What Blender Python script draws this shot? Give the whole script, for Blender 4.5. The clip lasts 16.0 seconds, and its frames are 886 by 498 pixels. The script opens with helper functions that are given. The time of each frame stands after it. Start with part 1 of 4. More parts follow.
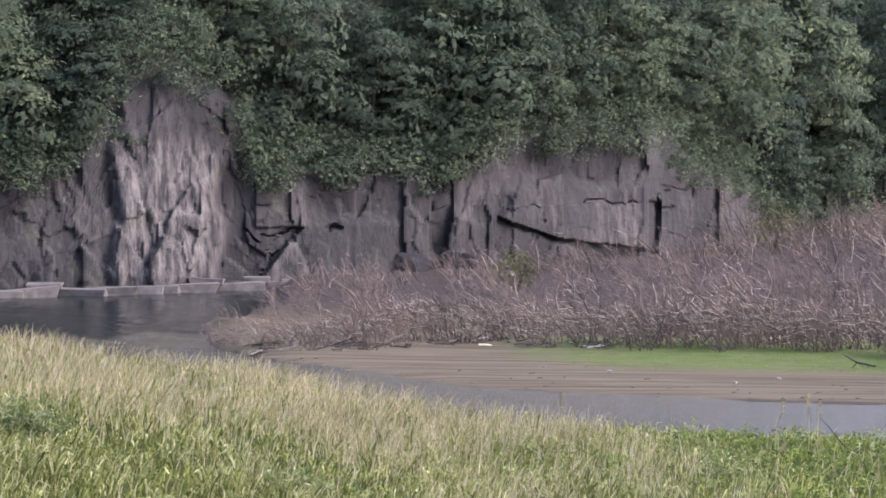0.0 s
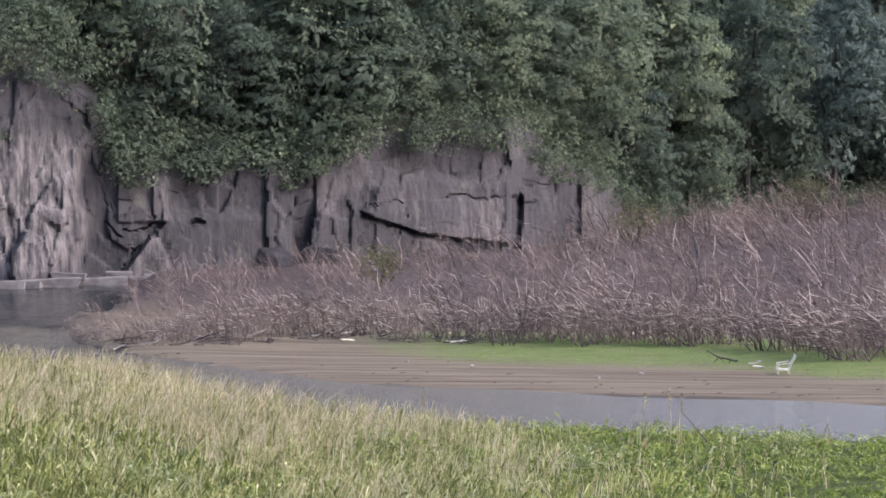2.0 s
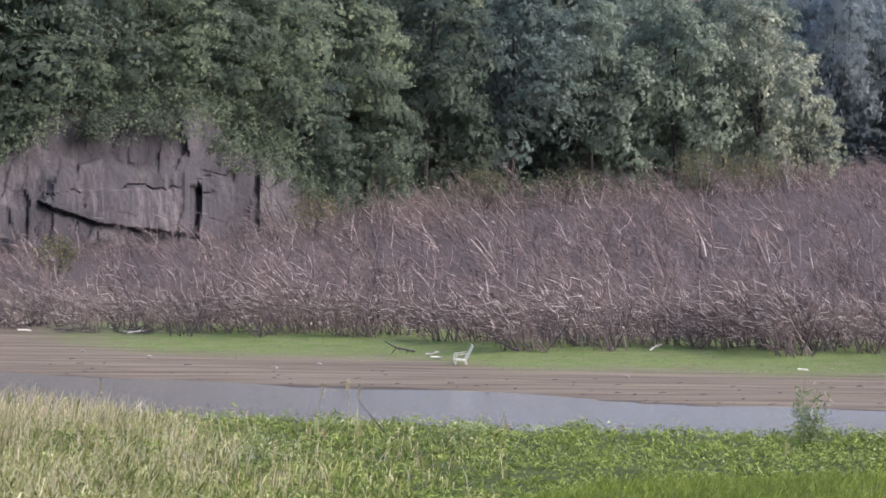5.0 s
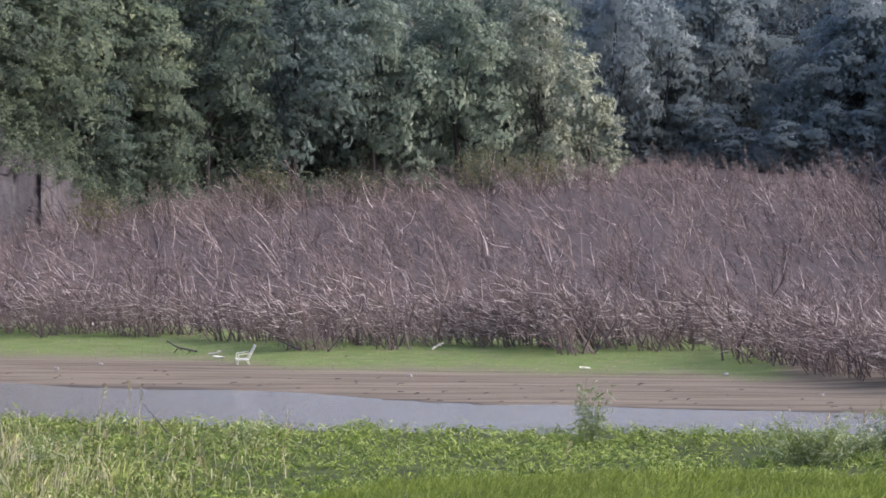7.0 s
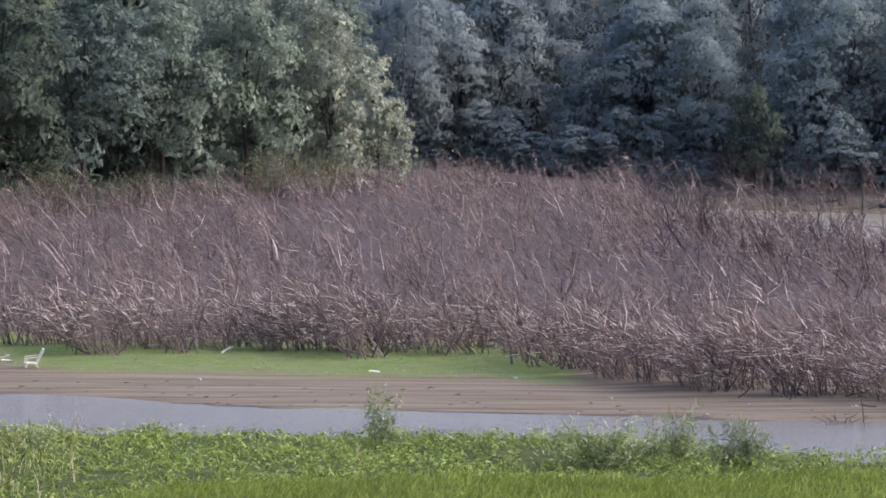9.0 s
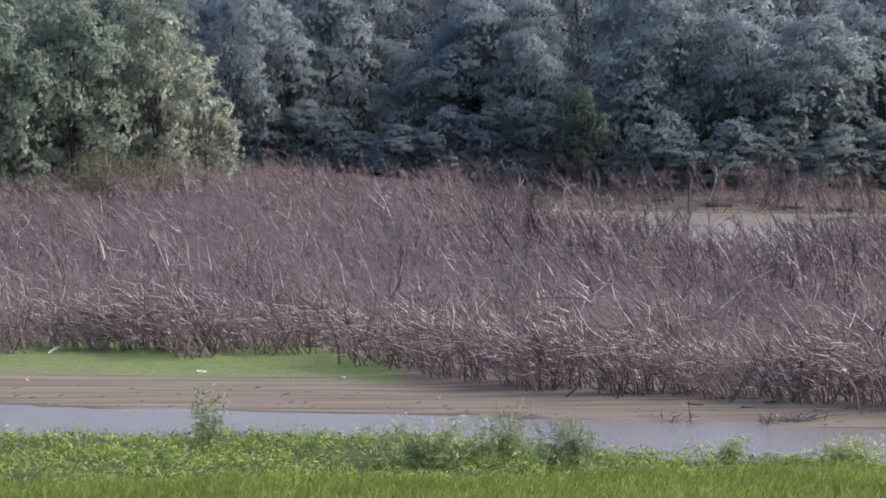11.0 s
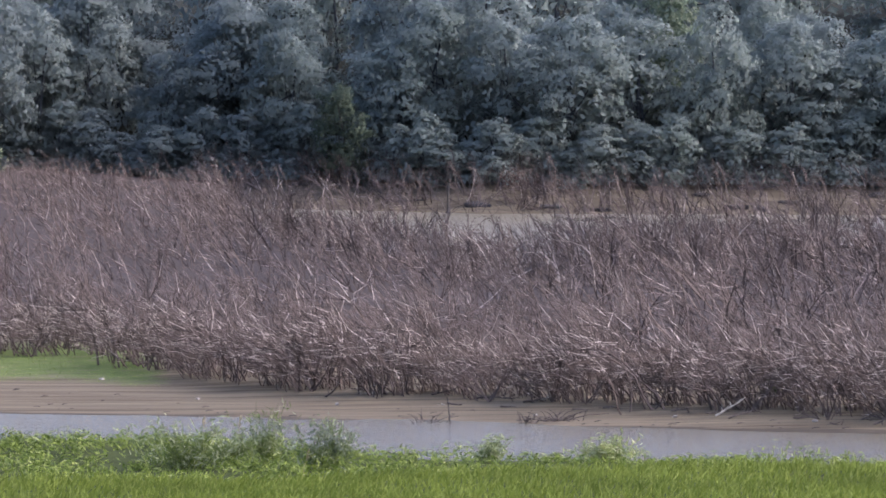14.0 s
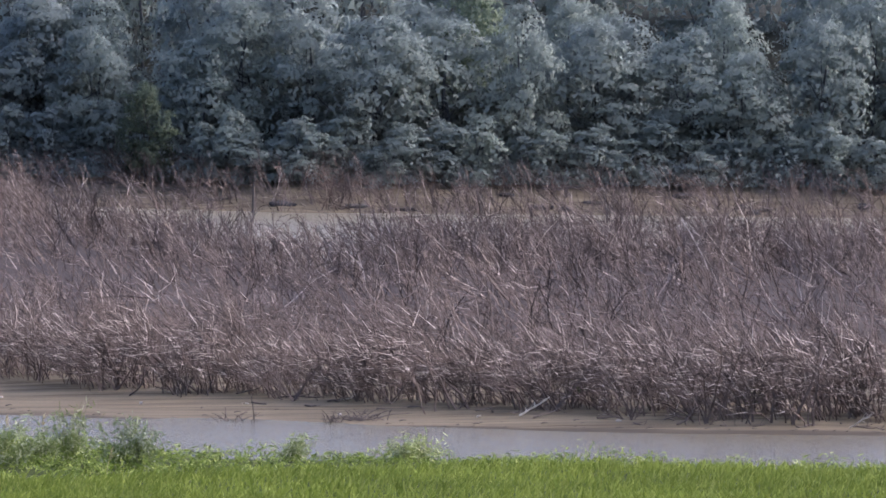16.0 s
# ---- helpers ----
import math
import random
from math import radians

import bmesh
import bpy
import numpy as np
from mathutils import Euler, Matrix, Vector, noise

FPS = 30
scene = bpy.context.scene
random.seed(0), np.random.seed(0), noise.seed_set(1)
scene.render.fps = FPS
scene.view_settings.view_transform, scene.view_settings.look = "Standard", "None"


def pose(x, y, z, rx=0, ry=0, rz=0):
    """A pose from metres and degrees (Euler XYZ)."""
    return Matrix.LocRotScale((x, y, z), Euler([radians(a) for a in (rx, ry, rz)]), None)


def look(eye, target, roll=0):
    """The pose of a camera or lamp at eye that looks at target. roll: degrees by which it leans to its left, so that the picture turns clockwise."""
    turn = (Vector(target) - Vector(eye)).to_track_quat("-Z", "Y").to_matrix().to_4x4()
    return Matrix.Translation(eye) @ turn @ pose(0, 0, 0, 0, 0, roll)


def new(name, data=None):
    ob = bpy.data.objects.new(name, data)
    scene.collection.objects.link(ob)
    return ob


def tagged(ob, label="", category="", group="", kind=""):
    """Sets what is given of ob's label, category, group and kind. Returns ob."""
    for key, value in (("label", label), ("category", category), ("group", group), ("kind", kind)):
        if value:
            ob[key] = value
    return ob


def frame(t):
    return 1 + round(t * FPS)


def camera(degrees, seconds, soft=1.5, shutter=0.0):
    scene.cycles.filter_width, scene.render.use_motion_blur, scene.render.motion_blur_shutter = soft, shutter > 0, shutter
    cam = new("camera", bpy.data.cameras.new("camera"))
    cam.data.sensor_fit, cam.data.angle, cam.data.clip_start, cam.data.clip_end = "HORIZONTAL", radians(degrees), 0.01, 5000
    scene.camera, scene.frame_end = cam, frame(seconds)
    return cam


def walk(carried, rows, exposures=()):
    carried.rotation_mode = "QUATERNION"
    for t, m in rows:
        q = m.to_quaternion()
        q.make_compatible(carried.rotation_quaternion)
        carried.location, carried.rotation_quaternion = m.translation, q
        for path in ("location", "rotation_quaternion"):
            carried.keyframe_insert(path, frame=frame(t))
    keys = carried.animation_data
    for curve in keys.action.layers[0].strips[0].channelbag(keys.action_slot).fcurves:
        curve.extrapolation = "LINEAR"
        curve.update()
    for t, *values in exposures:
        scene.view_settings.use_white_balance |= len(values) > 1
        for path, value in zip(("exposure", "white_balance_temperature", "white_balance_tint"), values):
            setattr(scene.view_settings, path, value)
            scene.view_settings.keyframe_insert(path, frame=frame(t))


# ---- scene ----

# The camera stands on a hillside and pans from left to right with a long lens.
cam = camera(12.0, 16.0, soft=1.75)
EYE = 12.65
ROWS = [
    (0.0, -10.171, -2.240, 0.000), (0.5, -9.737, -2.280, -0.047), (1.0, -9.277, -2.292, 0.030),
    (1.5, -8.844, -2.307, 0.031), (2.0, -8.303, -2.307, 0.100), (2.5, -7.765, -2.299, 0.165),
    (3.0, -7.049, -2.352, 0.158), (3.5, -6.268, -2.334, 0.197), (4.0, -5.480, -2.357, 0.266),
    (6.5, -1.687, -2.425, 0.416), (7.0, -0.963, -2.407, 0.368), (7.5, -0.223, -2.430, 0.486),
    (8.0, 0.498, -2.393, 0.541), (8.5, 1.245, -2.356, 0.553), (9.0, 1.897, -2.333, 0.585),
    (9.5, 2.538, -2.365, 0.609), (12.0, 5.364, -2.278, 0.546), (12.5, 5.946, -2.286, 0.536),
    (13.0, 6.456, -2.289, 0.580), (13.5, 7.017, -2.294, 0.568), (14.0, 7.520, -2.275, 0.573),
    (14.5, 8.055, -2.303, 0.629), (15.0, 8.595, -2.281, 0.758), (15.5, 9.226, -2.266, 0.809),
    (16.0, 10.171, -2.250, 0.929),
]
walk(cam, [(t, pose(0, 0, EYE, 90 + pitch, 0, -yaw) @ pose(0, 0, 0, 0, 0, roll)) for t, yaw, pitch, roll in ROWS],
     [(0, 1.60, 5980, 23)])

# ---- light ----
SUN = Vector((0.82, -0.04, 0.58)).normalized()
world = bpy.data.worlds.new("sky")
scene.world = world
world.use_nodes = True
sky = world.node_tree.nodes.new("ShaderNodeTexSky")
sky.sky_type, sky.sun_disc = "NISHITA", False
sky.sun_elevation, sky.sun_rotation = math.asin(SUN.z), math.atan2(SUN.x, SUN.y)
sky.air_density, sky.dust_density, sky.ozone_density = 1.0, 4.0, 1.4
world.node_tree.links.new(sky.outputs[0], world.node_tree.nodes["Background"].inputs[0])
world.node_tree.nodes["Background"].inputs[1].default_value = 0.15
sun = new("sun", bpy.data.lights.new("sun", "SUN"))
sun.data.energy, sun.data.angle, sun.data.color = 0.72, radians(20), (1.0, 0.96, 0.90)
sun.matrix_world = look(SUN * 100, (0, 0, 0))

# ---- materials ----
def material(name, rough=0.8):
    m = bpy.data.materials.new(name)
    m.use_nodes = True
    t = m.node_tree
    b = t.nodes["Principled BSDF"]
    b.inputs["Roughness"].default_value = rough
    return m, t, b


def node(t, kind, links=(), **sets):
    n = t.nodes.new(kind)
    for k, v in sets.items():
        setattr(n, k, v)
    for socket, source in links:
        if isinstance(source, bpy.types.NodeSocket):
            t.links.new(source, n.inputs[socket])
        else:
            n.inputs[socket].default_value = source
    return n


def ramp(t, fac, *stops):
    n = node(t, "ShaderNodeValToRGB", [(0, fac)])
    e = n.color_ramp.elements
    while len(e) < len(stops):
        e.new(0.5)
    for el, (pos, col) in zip(e, stops):
        el.position, el.color = pos, (*col, 1)
    return n.outputs[0]


def mix(t, fac, a, b, blend="MIX"):
    n = node(t, "ShaderNodeMix", data_type="RGBA", blend_type=blend)
    for i, v in ((0, fac), (6, a), (7, b)):
        if isinstance(v, bpy.types.NodeSocket):
            t.links.new(v, n.inputs[i])
        else:
            n.inputs[i].default_value = v if i == 0 else (*v, 1)
    return n.outputs[2]


def noise_at(t, scale, detail=4, stretch=(1, 1, 1), rough=0.55):
    geo = node(t, "ShaderNodeNewGeometry")
    mp = node(t, "ShaderNodeMapping", [(0, geo.outputs["Position"]), (3, stretch)])
    return node(t, "ShaderNodeTexNoise", [("Vector", mp.outputs[0]), ("Scale", scale), ("Detail", detail), ("Roughness", rough)]).outputs[0]


def bump(t, b, height, strength, distance):
    n = node(t, "ShaderNodeBump", [("Height", height), ("Strength", strength), ("Distance", distance)])
    t.links.new(n.outputs[0], b.inputs["Normal"])


def leafy(name, stops, objects=((0.66, 0.70, 0.76), (1.22, 1.20, 1.08)), glow=0.52, rough=0.7, vary=1.0):
    """Leaves: each one its own shade, each plant its own tint, some light passing through."""
    m, t, b = material(name, rough)
    b.inputs["Specular IOR Level"].default_value = 0.12
    geo = node(t, "ShaderNodeNewGeometry")
    col = ramp(t, geo.outputs["Random Per Island"], *stops)

    def about(lo, hi):
        return [tuple(1 + (c - 1) * vary for c in q) for q in (lo, hi)]
    info = node(t, "ShaderNodeObjectInfo")
    col = mix(t, 1.0, col, ramp(t, info.outputs["Random"], *zip((0, 1), about(*objects))), "MULTIPLY")
    col = mix(t, 1.0, col, ramp(t, noise_at(t, 0.35, 2), *zip((0.3, 0.7), about((0.78, 0.80, 0.80), (1.16, 1.16, 1.12)))), "MULTIPLY")
    fine = noise_at(t, 2.6, 5, rough=0.65)
    col = mix(t, 1.0, col, ramp(t, fine, *zip((0.32, 0.66), about((0.74, 0.76, 0.74), (1.22, 1.20, 1.17)))), "MULTIPLY")
    bump(t, b, fine, 0.3 * vary, 0.4)
    t.links.new(col, b.inputs["Base Color"])
    tr = node(t, "ShaderNodeBsdfTranslucent", [(0, col)])
    mx = node(t, "ShaderNodeMixShader", [(0, glow), (1, b.outputs[0]), (2, tr.outputs[0])])
    t.links.new(mx.outputs[0], t.nodes["Material Output"].inputs[0])
    return m


def bark(name, dark, mid, pale, rough=0.85, most=0.93):
    m, t, b = material(name, rough)
    b.inputs["Specular IOR Level"].default_value = 0.1
    geo = node(t, "ShaderNodeNewGeometry")
    col = ramp(t, geo.outputs["Random Per Island"], (0.0, dark), (0.6, mid), (most, tuple(1.5 * c for c in mid)), (1.0, pale))
    col = mix(t, 1.0, col, ramp(t, noise_at(t, 3.0, 3), (0.3, (0.75, 0.75, 0.75)), (0.7, (1.2, 1.2, 1.2))), "MULTIPLY")
    t.links.new(col, b.inputs["Base Color"])
    return m


def make_ground():
    m, t, b = material("ground", 0.95)
    b.inputs["Specular IOR Level"].default_value = 0.06
    def attr(n):
        return node(t, "ShaderNodeAttribute", attribute_name=n).outputs["Fac"]
    mud = ramp(t, noise_at(t, 0.6, 7, (0.16, 1.5, 1), 0.65), (0.3, (0.072, 0.058, 0.040)), (0.46, (0.124, 0.103, 0.071)), (0.64, (0.178, 0.149, 0.103)))
    lines = ramp(t, noise_at(t, 1.1, 4, (0.05, 2.2, 1), 0.6), (0.56, (1, 1, 1)), (0.64, (0.5, 0.47, 0.44)))
    mud = mix(t, 1.0, mud, lines, "MULTIPLY")
    turf = ramp(t, noise_at(t, 0.9, 5), (0.3, (0.085, 0.115, 0.036)), (0.55, (0.115, 0.150, 0.048)), (0.72, (0.15, 0.14, 0.075)))
    # near slope darkened, so the gaps between the blades read as shade
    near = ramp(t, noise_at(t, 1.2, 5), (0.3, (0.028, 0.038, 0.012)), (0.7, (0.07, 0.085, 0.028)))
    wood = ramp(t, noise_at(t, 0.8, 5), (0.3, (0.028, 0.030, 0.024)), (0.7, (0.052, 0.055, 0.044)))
    edge = node(t, "ShaderNodeMath", [(0, attr("turf")), (1, noise_at(t, 0.8, 6))], operation="MULTIPLY")
    col = mix(t, ramp(t, edge.outputs[0], (0.14, (0, 0, 0)), (0.46, (1, 1, 1))), mud, turf)
    wet = node(t, "ShaderNodeMath", [(0, attr("wet")), (1, noise_at(t, 0.5, 4, (0.3, 2, 1)))], operation="MULTIPLY")
    col = mix(t, ramp(t, wet.outputs[0], (0.30, (0, 0, 0)), (0.42, (0.8, 0.8, 0.8))), col, (0.045, 0.038, 0.032))
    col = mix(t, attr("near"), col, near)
    col = mix(t, attr("litter"), col, (0.062, 0.051, 0.047))
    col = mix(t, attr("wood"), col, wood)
    t.links.new(col, b.inputs["Base Color"])
    bump(t, b, noise_at(t, 6, 6), 0.5, 0.08)
    return m


def make_rock():
    m, t, b = material("rock", 0.9)
    big = noise_at(t, 0.22, 4, (1, 1, 0.6))
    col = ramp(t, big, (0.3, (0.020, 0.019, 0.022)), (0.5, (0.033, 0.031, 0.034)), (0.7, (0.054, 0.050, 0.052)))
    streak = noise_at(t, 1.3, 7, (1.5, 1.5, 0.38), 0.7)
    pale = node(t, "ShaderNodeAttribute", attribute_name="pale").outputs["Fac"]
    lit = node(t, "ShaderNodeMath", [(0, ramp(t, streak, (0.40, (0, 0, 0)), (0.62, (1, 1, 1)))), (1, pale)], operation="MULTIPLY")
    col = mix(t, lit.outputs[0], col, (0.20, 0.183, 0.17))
    col = mix(t, 1.0, col, ramp(t, noise_at(t, 1.4, 5, (1.5, 1.5, 0.22)), (0.3, (0.5, 0.49, 0.51)), (0.6, (0.95, 0.95, 0.96))), "MULTIPLY")
    moss = ramp(t, noise_at(t, 0.5, 5), (0.62, (0, 0, 0)), (0.72, (0.6, 0.6, 0.6)))
    col = mix(t, moss, col, (0.09, 0.095, 0.07))
    t.links.new(col, b.inputs["Base Color"])
    bump(t, b, noise_at(t, 2.6, 8, (1, 1, 0.55), 0.7), 0.7, 0.3)
    return m


def make_water():
    m, t, b = material("water", 0.12)
    # diffuse colour darkened below the cliff in place of its dark reflection
    darker = node(t, "ShaderNodeAttribute", attribute_name="depth").outputs["Fac"]
    t.links.new(mix(t, darker, (0.142, 0.124, 0.082), (0.02, 0.024, 0.024)), b.inputs["Base Color"])
    b.inputs["IOR"].default_value = 1.33
    chop = noise_at(t, 4.5, 3, (0.7, 1.0, 1))
    swell = noise_at(t, 0.8, 4, (1.0, 0.7, 1))
    gust = ramp(t, noise_at(t, 0.03, 2), (0.42, (0.3, 0.3, 0.3)), (0.58, (0.75, 0.75, 0.75)))
    gw = node(t, "ShaderNodeMath", [(0, gust), (1, node(t, "ShaderNodeAttribute", attribute_name="open_water").outputs["Fac"])], operation="MULTIPLY")
    sw = node(t, "ShaderNodeMath", [(0, swell), (1, gw.outputs[0])], operation="MULTIPLY")
    calm = ramp(t, node(t, "ShaderNodeAttribute", attribute_name="lee").outputs["Fac"], (0, (0.18, 0.18, 0.18)), (1, (0.04, 0.04, 0.04)))
    h = node(t, "ShaderNodeMath", [(0, chop), (1, calm), (2, sw.outputs[0])], operation="MULTIPLY_ADD")
    rough = node(t, "ShaderNodeMath", [(0, node(t, "ShaderNodeAttribute", attribute_name="breeze").outputs["Fac"]), (1, 0.3), (2, 0.12)], operation="MULTIPLY_ADD")
    t.links.new(rough.outputs[0], b.inputs["Roughness"])
    bump(t, b, h.outputs[0], 1.0, 0.5)
    return m


M_GROUND, M_ROCK, M_WATER = make_ground(), make_rock(), make_water()
M_STEM = bark("dead_wood", (0.040, 0.032, 0.029), (0.134, 0.108, 0.096), (0.54, 0.47, 0.42), most=0.94)
# front shrubs stand unshaded: shade is put into their darker wood, some stems pale
M_SHADED_STEM = bark("shaded_dead_wood", (0.022, 0.017, 0.015), (0.112, 0.088, 0.077), (0.72, 0.64, 0.57), most=0.86)
M_BARK = bark("tree_bark", (0.028, 0.025, 0.022), (0.038, 0.034, 0.031), (0.055, 0.05, 0.045))
# bark of the far trees, lightened and blued for haze
M_HAZE_BARK = bark("hazed_bark", (0.04, 0.045, 0.05), (0.05, 0.056, 0.063), (0.08, 0.085, 0.09))
M_LEAF = leafy("tree_leaf", ((0, (0.078, 0.106, 0.082)), (0.7, (0.106, 0.137, 0.098)), (1, (0.19, 0.222, 0.148))))
M_SILVER = leafy("silver_leaf", ((0, (0.125, 0.150, 0.122)), (0.7, (0.20, 0.225, 0.188)), (1, (0.40, 0.43, 0.37))))
M_GREY = leafy("greyish_leaf", ((0, (0.105, 0.142, 0.118)), (0.7, (0.148, 0.188, 0.152)), (1, (0.26, 0.305, 0.25))))
# far leaves: haze painted in as paler, bluer, less varied colour
M_HAZE_DARK = leafy("hazed_dark_leaf", ((0, (0.215, 0.258, 0.256)), (0.7, (0.235, 0.28, 0.275)), (1, (0.26, 0.305, 0.298))), glow=0.64, vary=0.25)
M_HAZE_BLUE = leafy("hazed_far_leaf", ((0, (0.225, 0.272, 0.266)), (0.7, (0.252, 0.30, 0.29)), (1, (0.30, 0.348, 0.328))), glow=0.64, vary=0.4)
M_STRAW = leafy("dry_grass", ((0, (0.18, 0.18, 0.07)), (0.3, (0.35, 0.30, 0.15)), (0.55, (0.52, 0.43, 0.27)), (1, (0.78, 0.68, 0.50))), glow=0.35)
M_WEED = leafy("weed_leaf", ((0, (0.072, 0.108, 0.020)), (0.45, (0.162, 0.218, 0.038)), (0.85, (0.268, 0.33, 0.072)), (1, (0.45, 0.49, 0.19))), glow=0.35, rough=0.5)
M_GRASS = leafy("green_grass", ((0, (0.15, 0.195, 0.032)), (0.6, (0.225, 0.275, 0.050)), (1, (0.30, 0.34, 0.09))), glow=0.4)
M_REED = leafy("leafy_grass", ((0, (0.065, 0.080, 0.022)), (0.5, (0.18, 0.20, 0.062)), (0.85, (0.32, 0.34, 0.135)), (1, (0.62, 0.60, 0.38))), glow=0.35)
M_TURF = leafy("turf_blade", ((0, (0.15, 0.20, 0.055)), (0.8, (0.22, 0.28, 0.085)), (1, (0.36, 0.40, 0.16))), glow=0.5)

# ---- mesh tools ----
rng = np.random.default_rng(7)


def mesh_of(name, verts, faces, mat, smooth=False):
    """A mesh from vertex and face arrays; all faces have as many corners."""
    verts, faces = np.asarray(verts, np.float32), np.asarray(faces, np.int32)
    me = bpy.data.meshes.new(name)
    n, k = faces.shape
    me.vertices.add(len(verts))
    me.vertices.foreach_set("co", verts.ravel())
    me.loops.add(n * k)
    me.loops.foreach_set("vertex_index", faces.ravel())
    me.polygons.add(n)
    me.polygons.foreach_set("loop_start", np.arange(0, n * k, k, dtype=np.int32))
    me.polygons.foreach_set("loop_total", np.full(n, k, dtype=np.int32))
    me.polygons.foreach_set("use_smooth", np.full(n, smooth))
    me.update(calc_edges=True)
    me.materials.append(mat)
    return me


def polar(az, d, z=0.0):
    """The place at an azimuth in degrees, right of straight ahead, and a distance in metres."""
    a = np.radians(az)
    return np.stack(np.broadcast_arrays(d * np.sin(a), d * np.cos(a), z), -1)


class Bag:
    """Collects pieces of one mesh."""

    def __init__(self):
        self.v, self.f, self.n = [], [], 0

    def add(self, v, f):
        self.v.append(np.asarray(v, float)), self.f.append(np.asarray(f) + self.n)
        self.n += len(v)

    def done(self):
        return np.concatenate(self.v), np.concatenate(self.f)


def tube(bag, pts, r0, r1, sides=3):
    """A tapered stem along pts."""
    pts = np.asarray(pts, float)
    n = len(pts)
    way = np.gradient(pts, axis=0)
    way /= np.linalg.norm(way, axis=1)[:, None] + 1e-9
    a = np.cross(way, (0.31, 0.17, 0.93) if abs(way[0, 2]) < 0.9 else (1, 0.2, 0.1))
    a /= np.linalg.norm(a, axis=1)[:, None] + 1e-9
    b = np.cross(way, a)
    r = np.linspace(r0, r1, n)[:, None, None]
    t = np.arange(sides) * 2 * np.pi / sides
    ring = pts[:, None] + r * (a[:, None] * np.cos(t)[None, :, None] + b[:, None] * np.sin(t)[None, :, None])
    i, j = np.meshgrid(np.arange(n - 1), np.arange(sides), indexing="ij")
    q = np.stack([i * sides + j, i * sides + (j + 1) % sides, (i + 1) * sides + (j + 1) % sides, (i + 1) * sides + j], -1)
    bag.add(ring.reshape(-1, 3), q.reshape(-1, 4))


def cards(centre, normal, length, width):
    """Leaves: one kite-shaped quad each, in the plane across its normal."""
    n = len(centre)
    normal = normal / (np.linalg.norm(normal, axis=1)[:, None] + 1e-9)
    a = np.cross(normal, rng.normal(size=(n, 3)))
    a /= np.linalg.norm(a, axis=1)[:, None] + 1e-9
    b = np.cross(normal, a)
    l, w = np.reshape(length, (-1, 1)) / 2, np.reshape(width, (-1, 1)) / 2
    v = np.stack([centre - a * l, centre + b * w + normal * w * 0.25, centre + a * l, centre - b * w + normal * w * 0.25], 1)
    return v.reshape(-1, 3), np.arange(n * 4).reshape(-1, 4)


def sprigs(centre, normal, length, width):
    """Small leaf sprays: one triangle each, its front along the normal."""
    n = len(centre)
    normal = normal / (np.linalg.norm(normal, axis=1)[:, None] + 1e-9)
    a = np.cross(normal, rng.normal(size=(n, 3)))
    a /= np.linalg.norm(a, axis=1)[:, None] + 1e-9
    b = np.cross(normal, a)
    l, w = np.reshape(length, (-1, 1)) / 2, np.reshape(width, (-1, 1)) / 2
    v = np.stack([centre - a * l - b * w, centre + a * l, centre - a * l + b * w], 1)
    return v.reshape(-1, 3), np.arange(n * 3).reshape(-1, 3)


def blades(foot, height, width, lean, bend=0.5):
    """Grass: each blade two quads, the upper one bent over and narrowing."""
    n = len(foot)
    t = rng.uniform(0, 2 * np.pi, n)
    side = np.stack([np.cos(t), 0.35 * np.sin(t), 0 * t], -1) * np.reshape(width, (-1, 1)) / 2
    up = np.stack([0 * t, 0 * t, np.ones(n)], -1) * np.reshape(height, (-1, 1))
    mid = foot + up * 0.55 + lean * 0.35
    top = foot + up * (1 - 0.25 * bend) + lean
    v = np.stack([foot - side, foot + side, mid - side * 0.9, mid + side * 0.9, top - side * 0.25, top + side * 0.25], 1)
    base = np.arange(n)[:, None] * 6
    f = np.concatenate([base + np.array([[0, 1, 3, 2]]), base + np.array([[2, 3, 5, 4]])])
    return v.reshape(-1, 3), f


def tufts(centre, reach, blades_each, width):
    """Tufts of grass: blades that rise from one foot, arch over and droop."""
    n, k = len(centre), blades_each
    t = rng.normal(0.3, 1.5, (n, k))
    way = np.stack([np.cos(t), np.sin(t), 0 * t], -1)
    ln = np.reshape(reach, (-1, 1, 1)) * rng.uniform(0.55, 1.1, (n, k, 1))
    up = np.array([0, 0, 1.0])
    p = centre[:, None] + rng.normal(0, 0.05, (n, k, 3)) * (1, 1, 0)
    bow = rng.uniform(0.5, 1.3, (n, k, 1))
    mids = [p, p + up * ln * 0.5 + way * ln * 0.12 * bow, p + up * ln * 0.86 + way * ln * 0.36 * bow, p + up * ln * (1.0 - 0.24 * bow) + way * ln * 0.7 * bow]
    a = rng.uniform(0, 2 * np.pi, (n, k))
    side = np.stack([np.cos(a), 0.4 * np.sin(a), 0 * a], -1) * rng.uniform(0.6, 1.2, (n, k, 1)) * width / 2
    v = np.stack([q + side * w for q, w0 in zip(mids, (0.6, 1.0, 0.9, 0.1)) for w in (-w0, w0)], 2).reshape(-1, 3)
    base = np.arange(n * k)[:, None] * 8
    f = np.concatenate([base + np.array([[i, i + 1, i + 3, i + 2]]) for i in (0, 2, 4)])
    return v, f


# ---- the lie of the land: lines by azimuth ----
def line(*pairs):
    xs, ys = zip(*pairs)
    return lambda az: np.interp(az, xs, ys)


